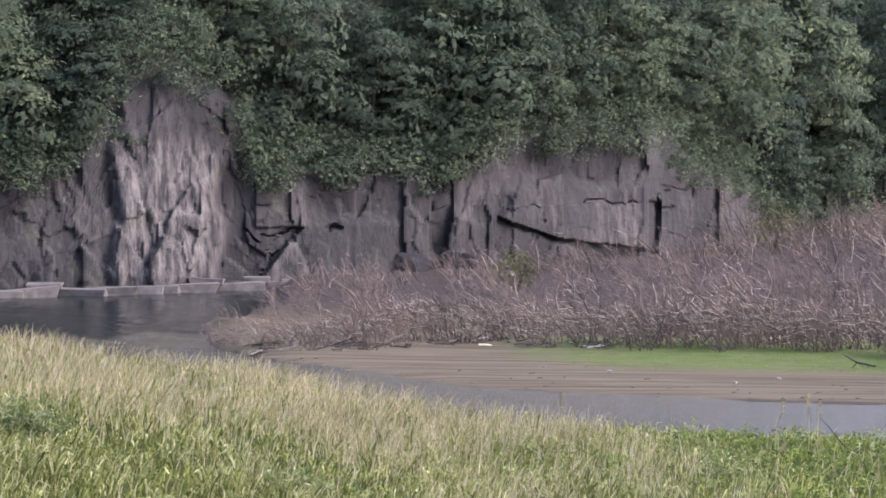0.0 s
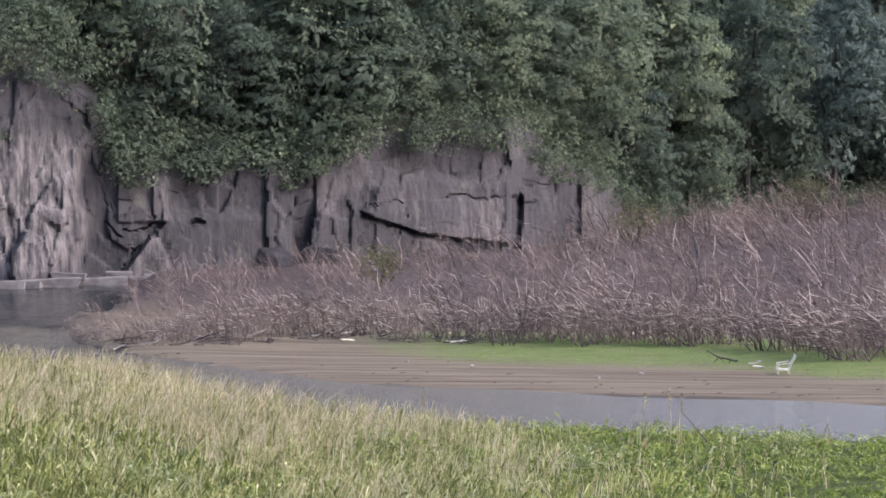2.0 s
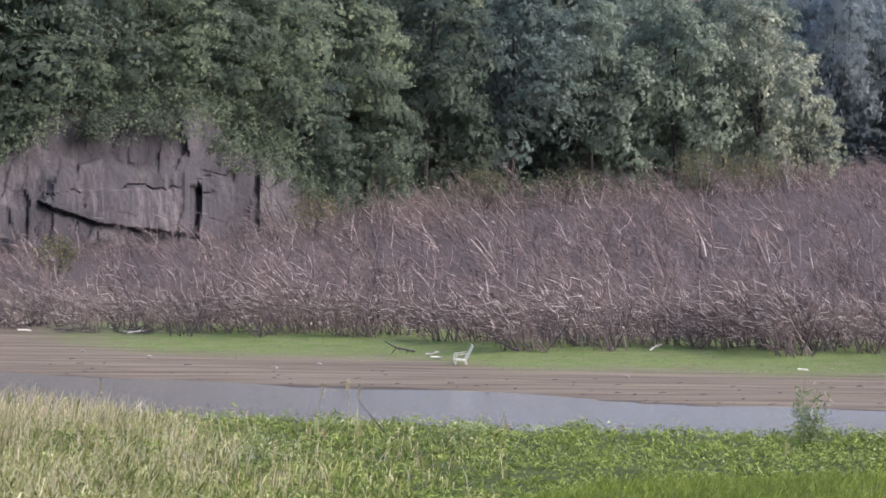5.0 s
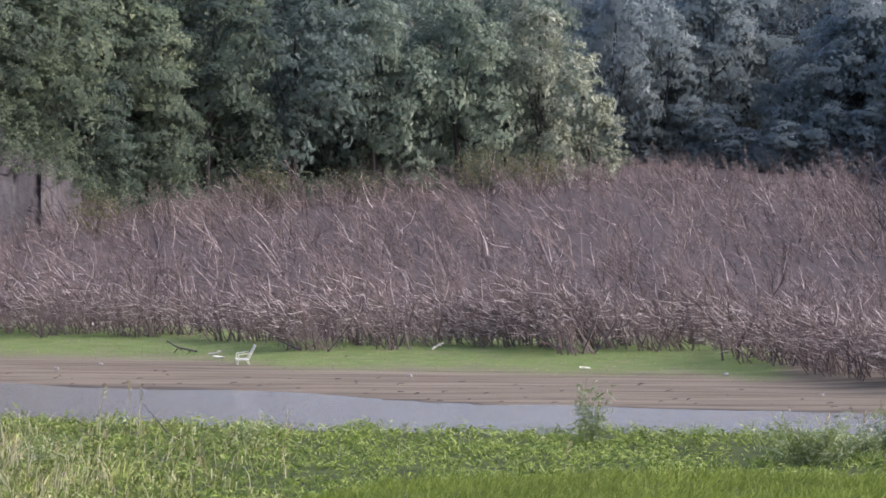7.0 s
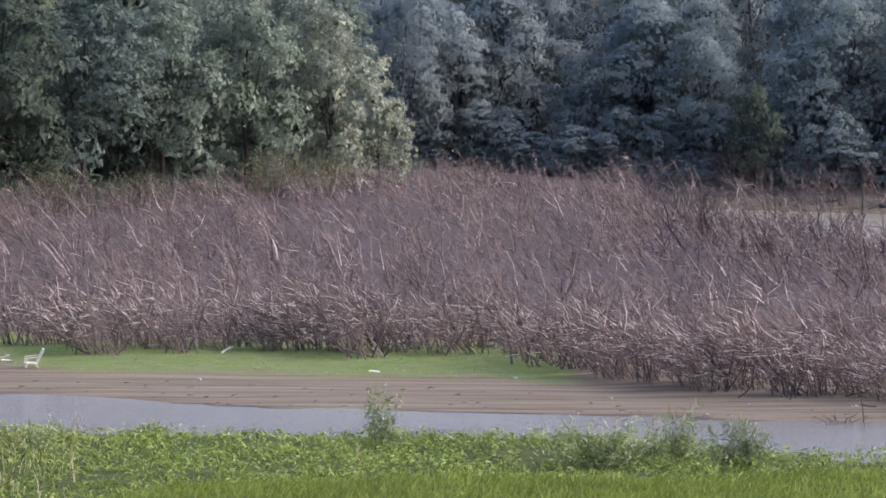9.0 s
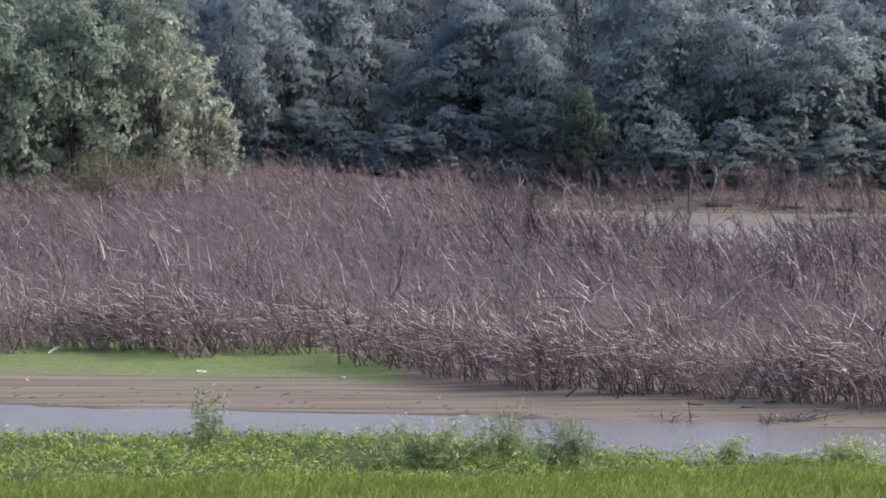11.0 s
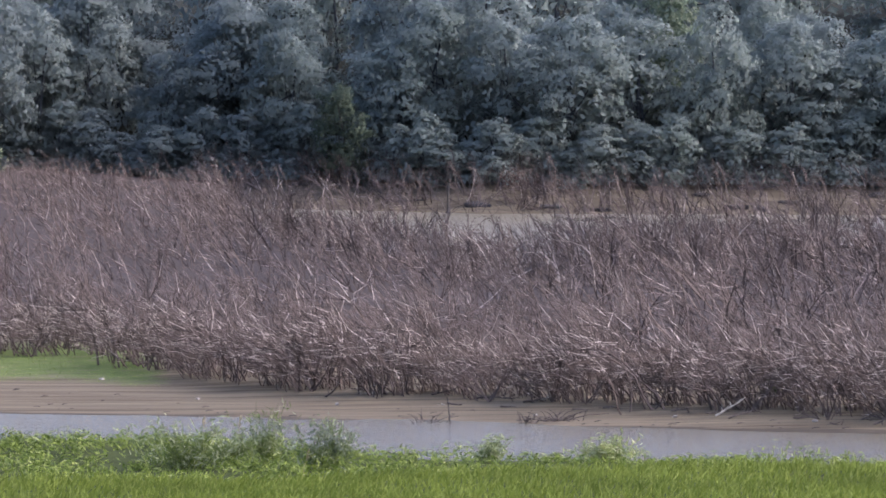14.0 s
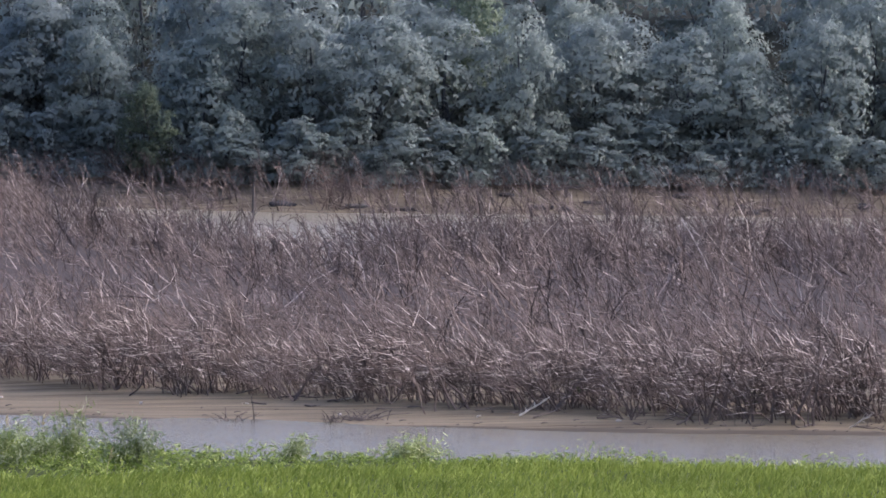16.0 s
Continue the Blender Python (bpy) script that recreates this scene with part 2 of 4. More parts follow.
SHORE = line((-17, 224), (-14.2, 222), (-13.4, 203), (-12.36, 191.4), (-10.05, 176), (-7, 169), (-4.2, 167), (-2.4, 163), (0, 159.4), (2.25, 158.6), (4.55, 158), (7.6, 155.3), (11.9, 154.1), (16.2, 155.4), (19, 157))
FRONT = line((-17, 228), (-14.2, 226), (-13.4, 205), (-12.9, 197), (-11.6, 197.5), (-10, 203), (-7.7, 198), (-4.2, 196), (-3, 188), (-0.3, 190), (0.7, 187.5), (2.6, 190), (3.8, 179), (5, 171), (6.9, 167), (9.2, 163.5), (11.5, 161), (14.9, 157.5), (16.2, 160), (19, 161))
BACK = line((-17, 225), (-14.2, 224), (-13, 216), (-12, 246), (-11, 258), (-9, 266), (-7, 279), (-6, 296), (-5, 317), (-3, 338), (0, 355), (1, 366), (2, 392), (3.6, 385), (4.3, 365), (4.8, 322), (5.6, 296), (6.6, 280), (7.6, 266), (8.4, 256), (9.2, 268), (12, 274), (19, 276))
FOOT = line((-19, 247), (-16, 252), (-14, 257), (-12, 263), (-9.3, 272), (-7.4, 284), (-6.2, 300), (-5, 325), (-3, 345), (-1, 358), (0.8, 370), (1.1, 374), (1.35, 426), (2.2, 428), (3, 422), (5, 416), (8, 405), (12, 413), (19, 424))
RISE = line((-11, 0.4), (-8, 0.7), (-5, 1.1), (-2.4, 1.6), (0, 2.4), (1.7, 2.8), (3, 2.4), (4.3, 1.7), (5, 1.5), (7.3, 1.2), (8.0, 0.7), (8.8, 0.7), (9.4, 1.5), (12, 1.7), (16, 1.8))
BANK = line((-19, 3.9), (-16, 3.2), (-13, 2.1), (-11.6, 1.25), (-10, 0.95), (-8.5, 0.88), (-7, 0.72), (-4, 0.5), (0, 0.4), (4, 0.35), (8, 0.15), (19, 0.1))
BENCH = line((-4, 2.0), (-1.6, 2.75), (1.5, 3.05), (5, 3.15), (8, 3.32), (12, 3.55), (16, 3.66))
CLIFF = line((-19, 7), (-16.2, 7.0), (-15.2, 8.0), (-14.75, 12), (-14.0, 13.4), (-13.6, 12.6), (-13.0, 10.8), (-12.7, 7.0), (-11.6, 6.5), (-10, 7.2), (-9.3, 9.4), (-7.3, 9.2), (-6.8, 7.2), (-6.2, 5.6), (-5.4, 2.2), (-4.8, 1.2), (0, 0.0))


def smooth(a, b, x):
    t = np.clip((x - a) / (b - a), 0, 1)
    return t * t * (3 - 2 * t)


def wobble(x, y):
    return np.sin(x * 0.31 + 1.3 * np.sin(y * 0.17)) * np.sin(y * 0.23 + 0.8) + 0.5 * np.sin(x * 0.83 + y * 0.61)


def land(az, d):
    """The height of the ground."""
    az, d = np.broadcast_arrays(np.asarray(az, float), np.asarray(d, float))
    c = np.clip(az, -19, 19)
    p = polar(az, d)
    rough = wobble(p[..., 0], p[..., 1])
    s, f, bk, ft = SHORE(c), FRONT(c), BACK(c), FOOT(c)
    bank, bench = BANK(c), BENCH(c)
    slope = 11.0 - (11.0 - np.maximum(bench, bank)) * np.clip(d / 88, 0, 1)
    near = np.where(d < 88, slope, np.where(d < 100, np.maximum(bench, bank), bank + np.maximum(bench - bank, 0) * (1 - smooth(98, 112, d))))
    edge = 142 + 3.5 * (1 - smooth(3, 8, c)) + 9 * smooth(-7, -14, c)
    near = near + 0.06 * rough - (bank + 1.2) * smooth(edge - 3, edge + 4, d)
    bar = -1.2 + 1.2 * smooth(s - 6, s, d) + 0.10 * smooth(s, s + 6, d) + 0.22 * smooth(f - 8, f + 6, d) + RISE(c) * smooth(f + 10, bk, d) + 0.02 * rough
    bar = bar - (bar + 1.2) * smooth(-13.2, -13.9, c)
    water_behind = smooth(4.4, 5.2, c) + smooth(-12.0, -13.2, c)
    bar = bar - (bar + 1.2) * smooth(bk, bk + 9, d) * water_behind
    far = -1.2 + 1.25 * smooth(ft - 8, ft, d) + 3.0 * smooth(ft + 1, ft + 22, d)
    bar = np.where(water_behind > 0.02, np.maximum(bar, far), bar)
    z = np.maximum(near, bar)
    cl = CLIFF(c)
    hill = cl * smooth(ft + 3.5, ft + 6, d) + 0.55 * np.clip(d - ft - 7, 0, 50) * smooth(-3, -7, c) + 0.4 * np.clip(d - ft - 20, 0, 70) * (1 - smooth(-3, -7, c)) * (1 - smooth(-2.5, -0.5, c) * (1 - smooth(1.15, 1.4, c)))
    z = z + hill * (1 + 0.03 * rough)
    away = smooth(30, 65, np.abs(az))
    return z * (1 - away) + (11 + 0.01 * d) * away


# ---- ground and water ----
def build_ground():
    az = np.concatenate([np.arange(-180, -20, 5), np.arange(-20, 20, 0.25), np.arange(20, 180, 5)])
    d = np.concatenate([np.arange(0, 84, 6), np.arange(84, 200, 1.0), np.concatenate([np.arange(200, 300, 2.0), np.arange(300, 470, 3.0)]), np.geomspace(480, 3000, 14)])
    A, D = np.meshgrid(az, d, indexing="ij")
    Z = land(A, D)
    v = polar(A, D, Z).reshape(-1, 3)
    n, k = A.shape
    i, j = np.meshgrid(np.arange(n), np.arange(k - 1), indexing="ij")
    i2 = (i + 1) % n
    f = np.stack([i * k + j, i * k + j + 1, i2 * k + j + 1, i2 * k + j], -1).reshape(-1, 4)
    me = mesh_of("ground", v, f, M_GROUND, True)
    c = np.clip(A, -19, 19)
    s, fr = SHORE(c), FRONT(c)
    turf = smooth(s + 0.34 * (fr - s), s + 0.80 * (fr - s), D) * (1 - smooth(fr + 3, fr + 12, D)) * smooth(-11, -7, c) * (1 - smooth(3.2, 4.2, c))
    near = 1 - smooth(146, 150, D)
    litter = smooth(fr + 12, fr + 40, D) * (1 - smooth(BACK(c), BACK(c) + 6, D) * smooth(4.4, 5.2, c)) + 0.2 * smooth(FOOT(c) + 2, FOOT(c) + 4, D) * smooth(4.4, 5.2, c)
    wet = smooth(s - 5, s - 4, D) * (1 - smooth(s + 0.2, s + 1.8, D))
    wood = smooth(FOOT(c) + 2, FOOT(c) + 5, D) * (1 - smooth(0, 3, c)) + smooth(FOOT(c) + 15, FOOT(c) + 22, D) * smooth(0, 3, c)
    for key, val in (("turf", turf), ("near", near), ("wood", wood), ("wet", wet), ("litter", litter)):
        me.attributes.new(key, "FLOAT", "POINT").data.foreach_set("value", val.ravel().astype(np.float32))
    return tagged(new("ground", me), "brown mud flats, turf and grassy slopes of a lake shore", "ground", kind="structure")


build_ground()
az = np.concatenate([np.arange(-60, -18, 4), np.arange(-18, -10.6, 0.09), np.arange(-10.5, 20, 0.5), np.arange(20, 61, 4)])
d = np.concatenate([np.arange(120, 184, 4), np.arange(184, 264, 0.45), np.arange(264, 300, 4), np.arange(300, 901, 60)])
A, D = np.meshgrid(az, d, indexing="ij")
i, j = np.meshgrid(np.arange(len(az) - 1), np.arange(len(d) - 1), indexing="ij")
k = len(d)
C = np.clip(A, -19, 19)
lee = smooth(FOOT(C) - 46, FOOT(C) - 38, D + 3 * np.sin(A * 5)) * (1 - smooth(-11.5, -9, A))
P = polar(A, D)
ripple = np.zeros(A.shape)
for turn, wave in zip(rng.uniform(-0.9, 0.9, 9), np.geomspace(0.9, 3.4, 9)):
    ripple += 0.013 * wave ** 0.5 * np.sin((P[..., 0] * np.sin(turn) + P[..., 1] * np.cos(turn)) * 2 * np.pi / wave + 7 * turn + 0.8 * np.sin(P[..., 0] * 0.35 + turn))
ripple *= smooth(-10.6, -12, A) * smooth(184, 190, D) * (1 - smooth(258, 263, D)) * (1 - 0.5 * lee)
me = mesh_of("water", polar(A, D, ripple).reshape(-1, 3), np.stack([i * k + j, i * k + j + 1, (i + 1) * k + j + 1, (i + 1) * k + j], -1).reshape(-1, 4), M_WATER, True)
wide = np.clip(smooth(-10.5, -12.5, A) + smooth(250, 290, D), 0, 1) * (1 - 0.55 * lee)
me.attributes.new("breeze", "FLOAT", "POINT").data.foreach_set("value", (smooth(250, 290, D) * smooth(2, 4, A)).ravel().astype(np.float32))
# depth: the cliff's dark reflection painted in, weaker over the channel beside it
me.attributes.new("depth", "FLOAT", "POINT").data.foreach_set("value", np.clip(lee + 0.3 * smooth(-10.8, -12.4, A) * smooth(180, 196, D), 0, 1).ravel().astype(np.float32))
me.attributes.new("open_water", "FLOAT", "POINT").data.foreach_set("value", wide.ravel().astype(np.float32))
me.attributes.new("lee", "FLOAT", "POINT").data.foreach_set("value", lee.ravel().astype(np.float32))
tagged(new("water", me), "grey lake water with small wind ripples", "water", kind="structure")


# ---- cliff ----
def build_cliff():
    az = np.arange(-17.5, -5.0, 0.034)
    h = np.linspace(0, 1, 90)
    A, Hh = np.meshgrid(az, h, indexing="ij")
    arc = np.radians(A) * 262
    top = CLIFF(az)[:, None] + (0.9 + 0.4 * np.sin(az * 2.3) + 0.2 * np.sin(az * 5.1 + 1) - 3.2 * smooth(-6.0, -5.2, az))[:, None]
    Z = -0.6 + (top + 0.8) * Hh
    # fractured blocks: each cell has its own depth and tilt; big joints first, then small ones
    r = np.random.default_rng(3)
    P = np.stack([arc.ravel(), Z.ravel()], -1)
    warp = P + 0.10 * np.stack([np.sin(P[:, 1] * 1.7 + P[:, 0] * 0.6), np.sin(P[:, 0] * 1.3)], -1)
    out, crack, tone = np.zeros(len(P)), np.zeros(len(P)), np.zeros(len(P))
    for count, amp, tilt, sx, sz in ((60, 0.20, 0.10, 1.0, 0.14), (260, 0.13, 0.18, 1.3, 0.30), (1000, 0.05, 0.14, 1.5, 0.35)):
        cells = np.stack([r.uniform(-88, -20, count), r.uniform(-1, 15, count)], -1)
        depth, tx, tz = r.uniform(-amp, amp, count), r.normal(0, tilt, count), r.normal(0, tilt * 0.8, count)
        for a in range(0, len(P), 4000):
            q = warp[a:a + 4000, None] - cells[None]
            dist = np.sqrt(q[..., 0] ** 2 * sx + q[..., 1] ** 2 * sz)
            k = dist.argmin(1)
            two = np.partition(dist, 1, axis=1)[:, :2]
            qq = q[np.arange(len(k)), k]
            out[a:a + 4000] += np.clip(depth[k] + tx[k] * qq[:, 0] + tz[k] * qq[:, 1], -1.2, 1.2)
            tone[a:a + 4000] += np.where(amp > 0.1, 0.16, 0.06) * np.sin(k * 5.3 + count)
            crack[a:a + 4000] += (two[:, 1] - two[:, 0] < 0.08) * min(amp, 0.3) * (np.sin(k * 7.7) > -0.2)
    out = (out - 0.25 * crack).reshape(A.shape)
    pad = np.pad(out, 1, mode="edge")
    out = 0.6 * out + 0.10 * (pad[2:, 1:-1] + pad[:-2, 1:-1] + pad[1:-1, 2:] + pad[1:-1, :-2])
    flute = smooth(-14.75, -14.5, A + 0.05 * np.sin(Z)) * (1 - smooth(-13.3, -13.1, A + 0.06 * np.sin(Z * 1.3)))
    out = out * (1 - 0.25 * flute) + flute * (0.8 + 0.06 * np.sin(arc * 3.1 + 1.4 * np.sin(Z * 0.9)) + 0.05 * np.sin(arc * 7.3 + 1.1 * np.sin(Z * 2.1 + arc)))
    # the overhanging slab with its cracks, crevice and niche, the pale pillar, and the wedged block by the water
    def groove(width, *pts):
        """How near the face lies to a broken line of azimuths and heights."""
        best = np.full(A.shape, 9.0)
        for (a0, z0), (a1, z1) in zip(pts, pts[1:]):
            p, q = np.array([np.radians(a0) * 262, z0]), np.array([np.radians(a1) * 262, z1])
            wave = 0.10 * np.sin(arc * 2.9 + Z) + 0.06 * np.sin(arc * 7.1)
            t = np.clip(((arc - p[0]) * (q - p)[0] + (Z - p[1]) * (q - p)[1]) / ((q - p) ** 2).sum(), 0, 1)
            best = np.minimum(best, np.hypot(arc - p[0] - t * (q - p)[0], Z + wave - p[1] - t * (q - p)[1]))
        return 1 - smooth(0.5 * width, 1.5 * width, best)
    low = np.interp(A, (-9.4, -9.23, -8.6, -7.67, -7.3), (4.0, 3.6, 2.43, 1.67, 1.5))
    slab = smooth(-9.45, -9.25, A + 0.15 * np.sin(Z * 0.7) + 0.06 * np.sin(Z * 2.3)) * (1 - smooth(-7.44, -7.38, A)) * smooth(low, low + 0.12, Z) * (1 - smooth(5.6, 6.4, Z + 0.3 * np.sin(arc)))
    out = out * (1 - 0.6 * slab) + slab * (0.85 - 0.18 * (Z > 4.7) + 0.10 * np.sin(arc * 1.1))
    out -= 0.5 * groove(0.05, (-8.25, 4.95), (-7.9, 4.75), (-7.5, 4.6)) + 0.5 * groove(0.07, (-9.4, 3.8), (-8.6, 2.4), (-7.67, 1.65)) + 0.3 * groove(0.05, (-9.3, 4.5), (-8.85, 4.6), (-8.8, 3.6))
    crev = smooth(-7.40, -7.36, A) * (1 - smooth(-7.29, -7.24, A - 0.01 * Z)) * (1 - smooth(4.5, 4.9, Z))
    out -= 1.4 * crev + 0.4 * groove(0.06, (-7.36, 4.7), (-7.1, 5.4), (-6.8, 5.5), (-6.74, 3.5)) + 0.5 * groove(0.10, (-7.24, 4.1), (-7.05, 4.15))
    pillar = smooth(-6.46, -6.42, A) * (1 - smooth(-6.24, -6.2, A)) * (1 - smooth(5.3, 5.8, Z))
    out += 0.9 * pillar
    # a broad smooth hump, the dark joints that meet in a V, and the pale pointed block between them
    hump = smooth(-12.2, -11.9, A) * (1 - smooth(-10.9, -10.5, A)) * (1 - smooth(3.6, 4.6, Z))
    out = out * (1 - 0.7 * hump) + 0.45 * hump
    out -= 0.6 * groove(0.06, (-12.96, 4.2), (-12.72, 2.9), (-12.5, 1.9)) + 0.5 * groove(0.05, (-12.5, 1.9), (-12.1, 3.6), (-12.65, 3.1)) + 0.4 * groove(0.06, (-12.5, 1.9), (-12.75, 0.3))
    out -= 0.8 * groove(0.16, (-11.72, 3.5), (-11.58, 3.75))
    tip = np.clip((2.75 - Z) / 2.6, 0, 1.2)
    wedge = smooth(-12.3 - 0.42 * tip, -12.26 - 0.42 * tip, A) * (1 - smooth(-12.2 + 0.22 * tip, -12.16 + 0.26 * tip, A)) * (Z < 2.75)
    out = out * (1 - 0.8 * wedge) + 0.9 * wedge
    upper = smooth(-12.75, -12.7, A) * (1 - smooth(-12.1, -12.0, A)) * smooth(3.6, 3.8, Z) * (1 - smooth(6.4, 6.8, Z))
    out += 0.35 * upper
    out += 0.5 * np.sin(arc * 0.35)
    out *= 1 - 0.6 * smooth(0.85, 1.0, Hh)
    back = 1.3 * (np.maximum(Z, 0) / 8) ** 1.5
    D = FOOT(A) + 1.2 - out + back
    D[:, -8:] += np.linspace(0.3, 6, 8)[None]
    v = polar(A, D, Z).reshape(-1, 3)
    n, k = A.shape
    i, j = np.meshgrid(np.arange(n - 1), np.arange(k - 1), indexing="ij")
    f = np.stack([i * k + j, (i + 1) * k + j, (i + 1) * k + j + 1, i * k + j + 1], -1).reshape(-1, 4)
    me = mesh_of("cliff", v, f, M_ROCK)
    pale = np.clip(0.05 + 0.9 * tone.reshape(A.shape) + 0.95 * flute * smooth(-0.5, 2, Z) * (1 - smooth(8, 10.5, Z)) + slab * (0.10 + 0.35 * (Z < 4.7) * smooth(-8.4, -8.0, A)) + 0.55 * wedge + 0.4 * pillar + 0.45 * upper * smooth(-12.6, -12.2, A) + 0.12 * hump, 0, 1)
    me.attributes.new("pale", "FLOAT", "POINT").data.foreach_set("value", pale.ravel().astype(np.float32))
    return tagged(new("cliff", me), "fractured grey-brown rock cliff with a pale fluted face", "cliff", kind="structure")


build_cliff()


# ---- dead shrubs ----
def stalk(bag, pts, r0, r1, point=False):
    """A thin three-sided stem along pts, in triangles; it may end in a point."""
    pts = np.asarray(pts, float)
    n = len(pts)
    way = np.gradient(pts, axis=0)
    way /= np.linalg.norm(way, axis=1)[:, None] + 1e-9
    a = np.cross(way, (0.31, 0.47, 0.23))
    a /= np.linalg.norm(a, axis=1)[:, None] + 1e-9
    b = np.cross(way, a)
    rad = np.linspace(r0, r1, n)[:, None]
    ring = np.stack([pts + rad * (np.cos(q) * a + np.sin(q) * b) for q in (0, 2.094, 4.189)], 1).reshape(-1, 3)
    f = []
    last = n - 2 if point else n - 1
    for i in range(last):
        for k in range(3):
            p, q = 3 * i + k, 3 * i + (k + 1) % 3
            f += [(p, q, q + 3), (p, q + 3, p + 3)]
    if point:
        ring = np.concatenate([ring[:3 * (n - 1)], pts[-1:]])
        f += [(3 * last + k, 3 * last + (k + 1) % 3, 3 * last + 3) for k in range(3)]
    bag.add(ring, f)


def aside(r, way, spread):
    """A direction at about that angle from way."""
    w = way / (np.linalg.norm(way) + 1e-9) + spread * r.normal(0, 0.75, 3)
    return w / np.linalg.norm(w)


def shrub_stems(seed, stems, kids, twigs, height=2.7, sweep=1.0, thick=1.0, joints=5, bare=0.30):
    """The stems of one dead shrub, fanning out and blown over towards -x, with branches and twigs."""
    r = np.random.default_rng(seed)
    wind = np.array([-1.0, 0, 0])
    made = []
    for _ in range(stems):
        bag = Bag()
        p = np.array([r.normal(0, 0.34), r.normal(0, 0.3), -0.12])
        ln = height * r.uniform(0.62, 1.2)
        tilt, turn = np.radians(abs(r.normal(24, 15))), r.uniform(0, 2 * np.pi)
        way = np.array([np.sin(tilt) * np.cos(turn) - 0.30 * sweep, np.sin(tilt) * np.sin(turn), np.cos(tilt)])
        way /= np.linalg.norm(way)
        pts, ways = [p], [way]
        for k in range(joints):
            way = way + wind * 0.07 * sweep * k + r.normal(0, 0.20, 3)
            way[2] = max(way[2], 0.10)
            way /= np.linalg.norm(way)
            p = p + way * ln / joints
            pts.append(p), ways.append(way)
        stalk(bag, pts, thick * r.uniform(0.018, 0.046), thick * 0.010)
        pts = np.array(pts)
        for c in range(kids):
            u = (bare + (0.98 - bare) * (c + r.random()) / kids) * (joints - 0.01)
            i = int(u)
            s = pts[i] + (pts[i + 1] - pts[i]) * (u - i)
            w = aside(r, ways[i + 1] + wind * 0.16 * sweep, 0.6)
            w[2] = max(w[2], 0.05 if bare > 0.3 else -0.05)
            l2 = ln * r.uniform(0.28, 0.58) * (1.2 - 0.5 * u / joints)
            w2 = aside(r, w + wind * 0.25 * sweep + (0, 0, 0.15), 0.3)
            mid = s + w * l2 * 0.5
            end = mid + w2 * l2 * 0.5
            stalk(bag, [s, mid, end], thick * r.uniform(0.011, 0.018), thick * 0.006, True)
            for _ in range(twigs):
                v = r.uniform(0.15, 0.95)
                q = s + (mid - s) * 2 * v if v < 0.5 else mid + (end - mid) * (2 * v - 1)
                w3 = aside(r, w2 * (1, 1, 0.8) + wind * 0.3 * sweep, 0.55)
                w3[2] = max(w3[2], -0.15)
                stalk(bag, [q, q + w3 * ln * r.uniform(0.14, 0.34)], thick * 0.009, 0.0, True)
        made.append(bag.done())
    return made


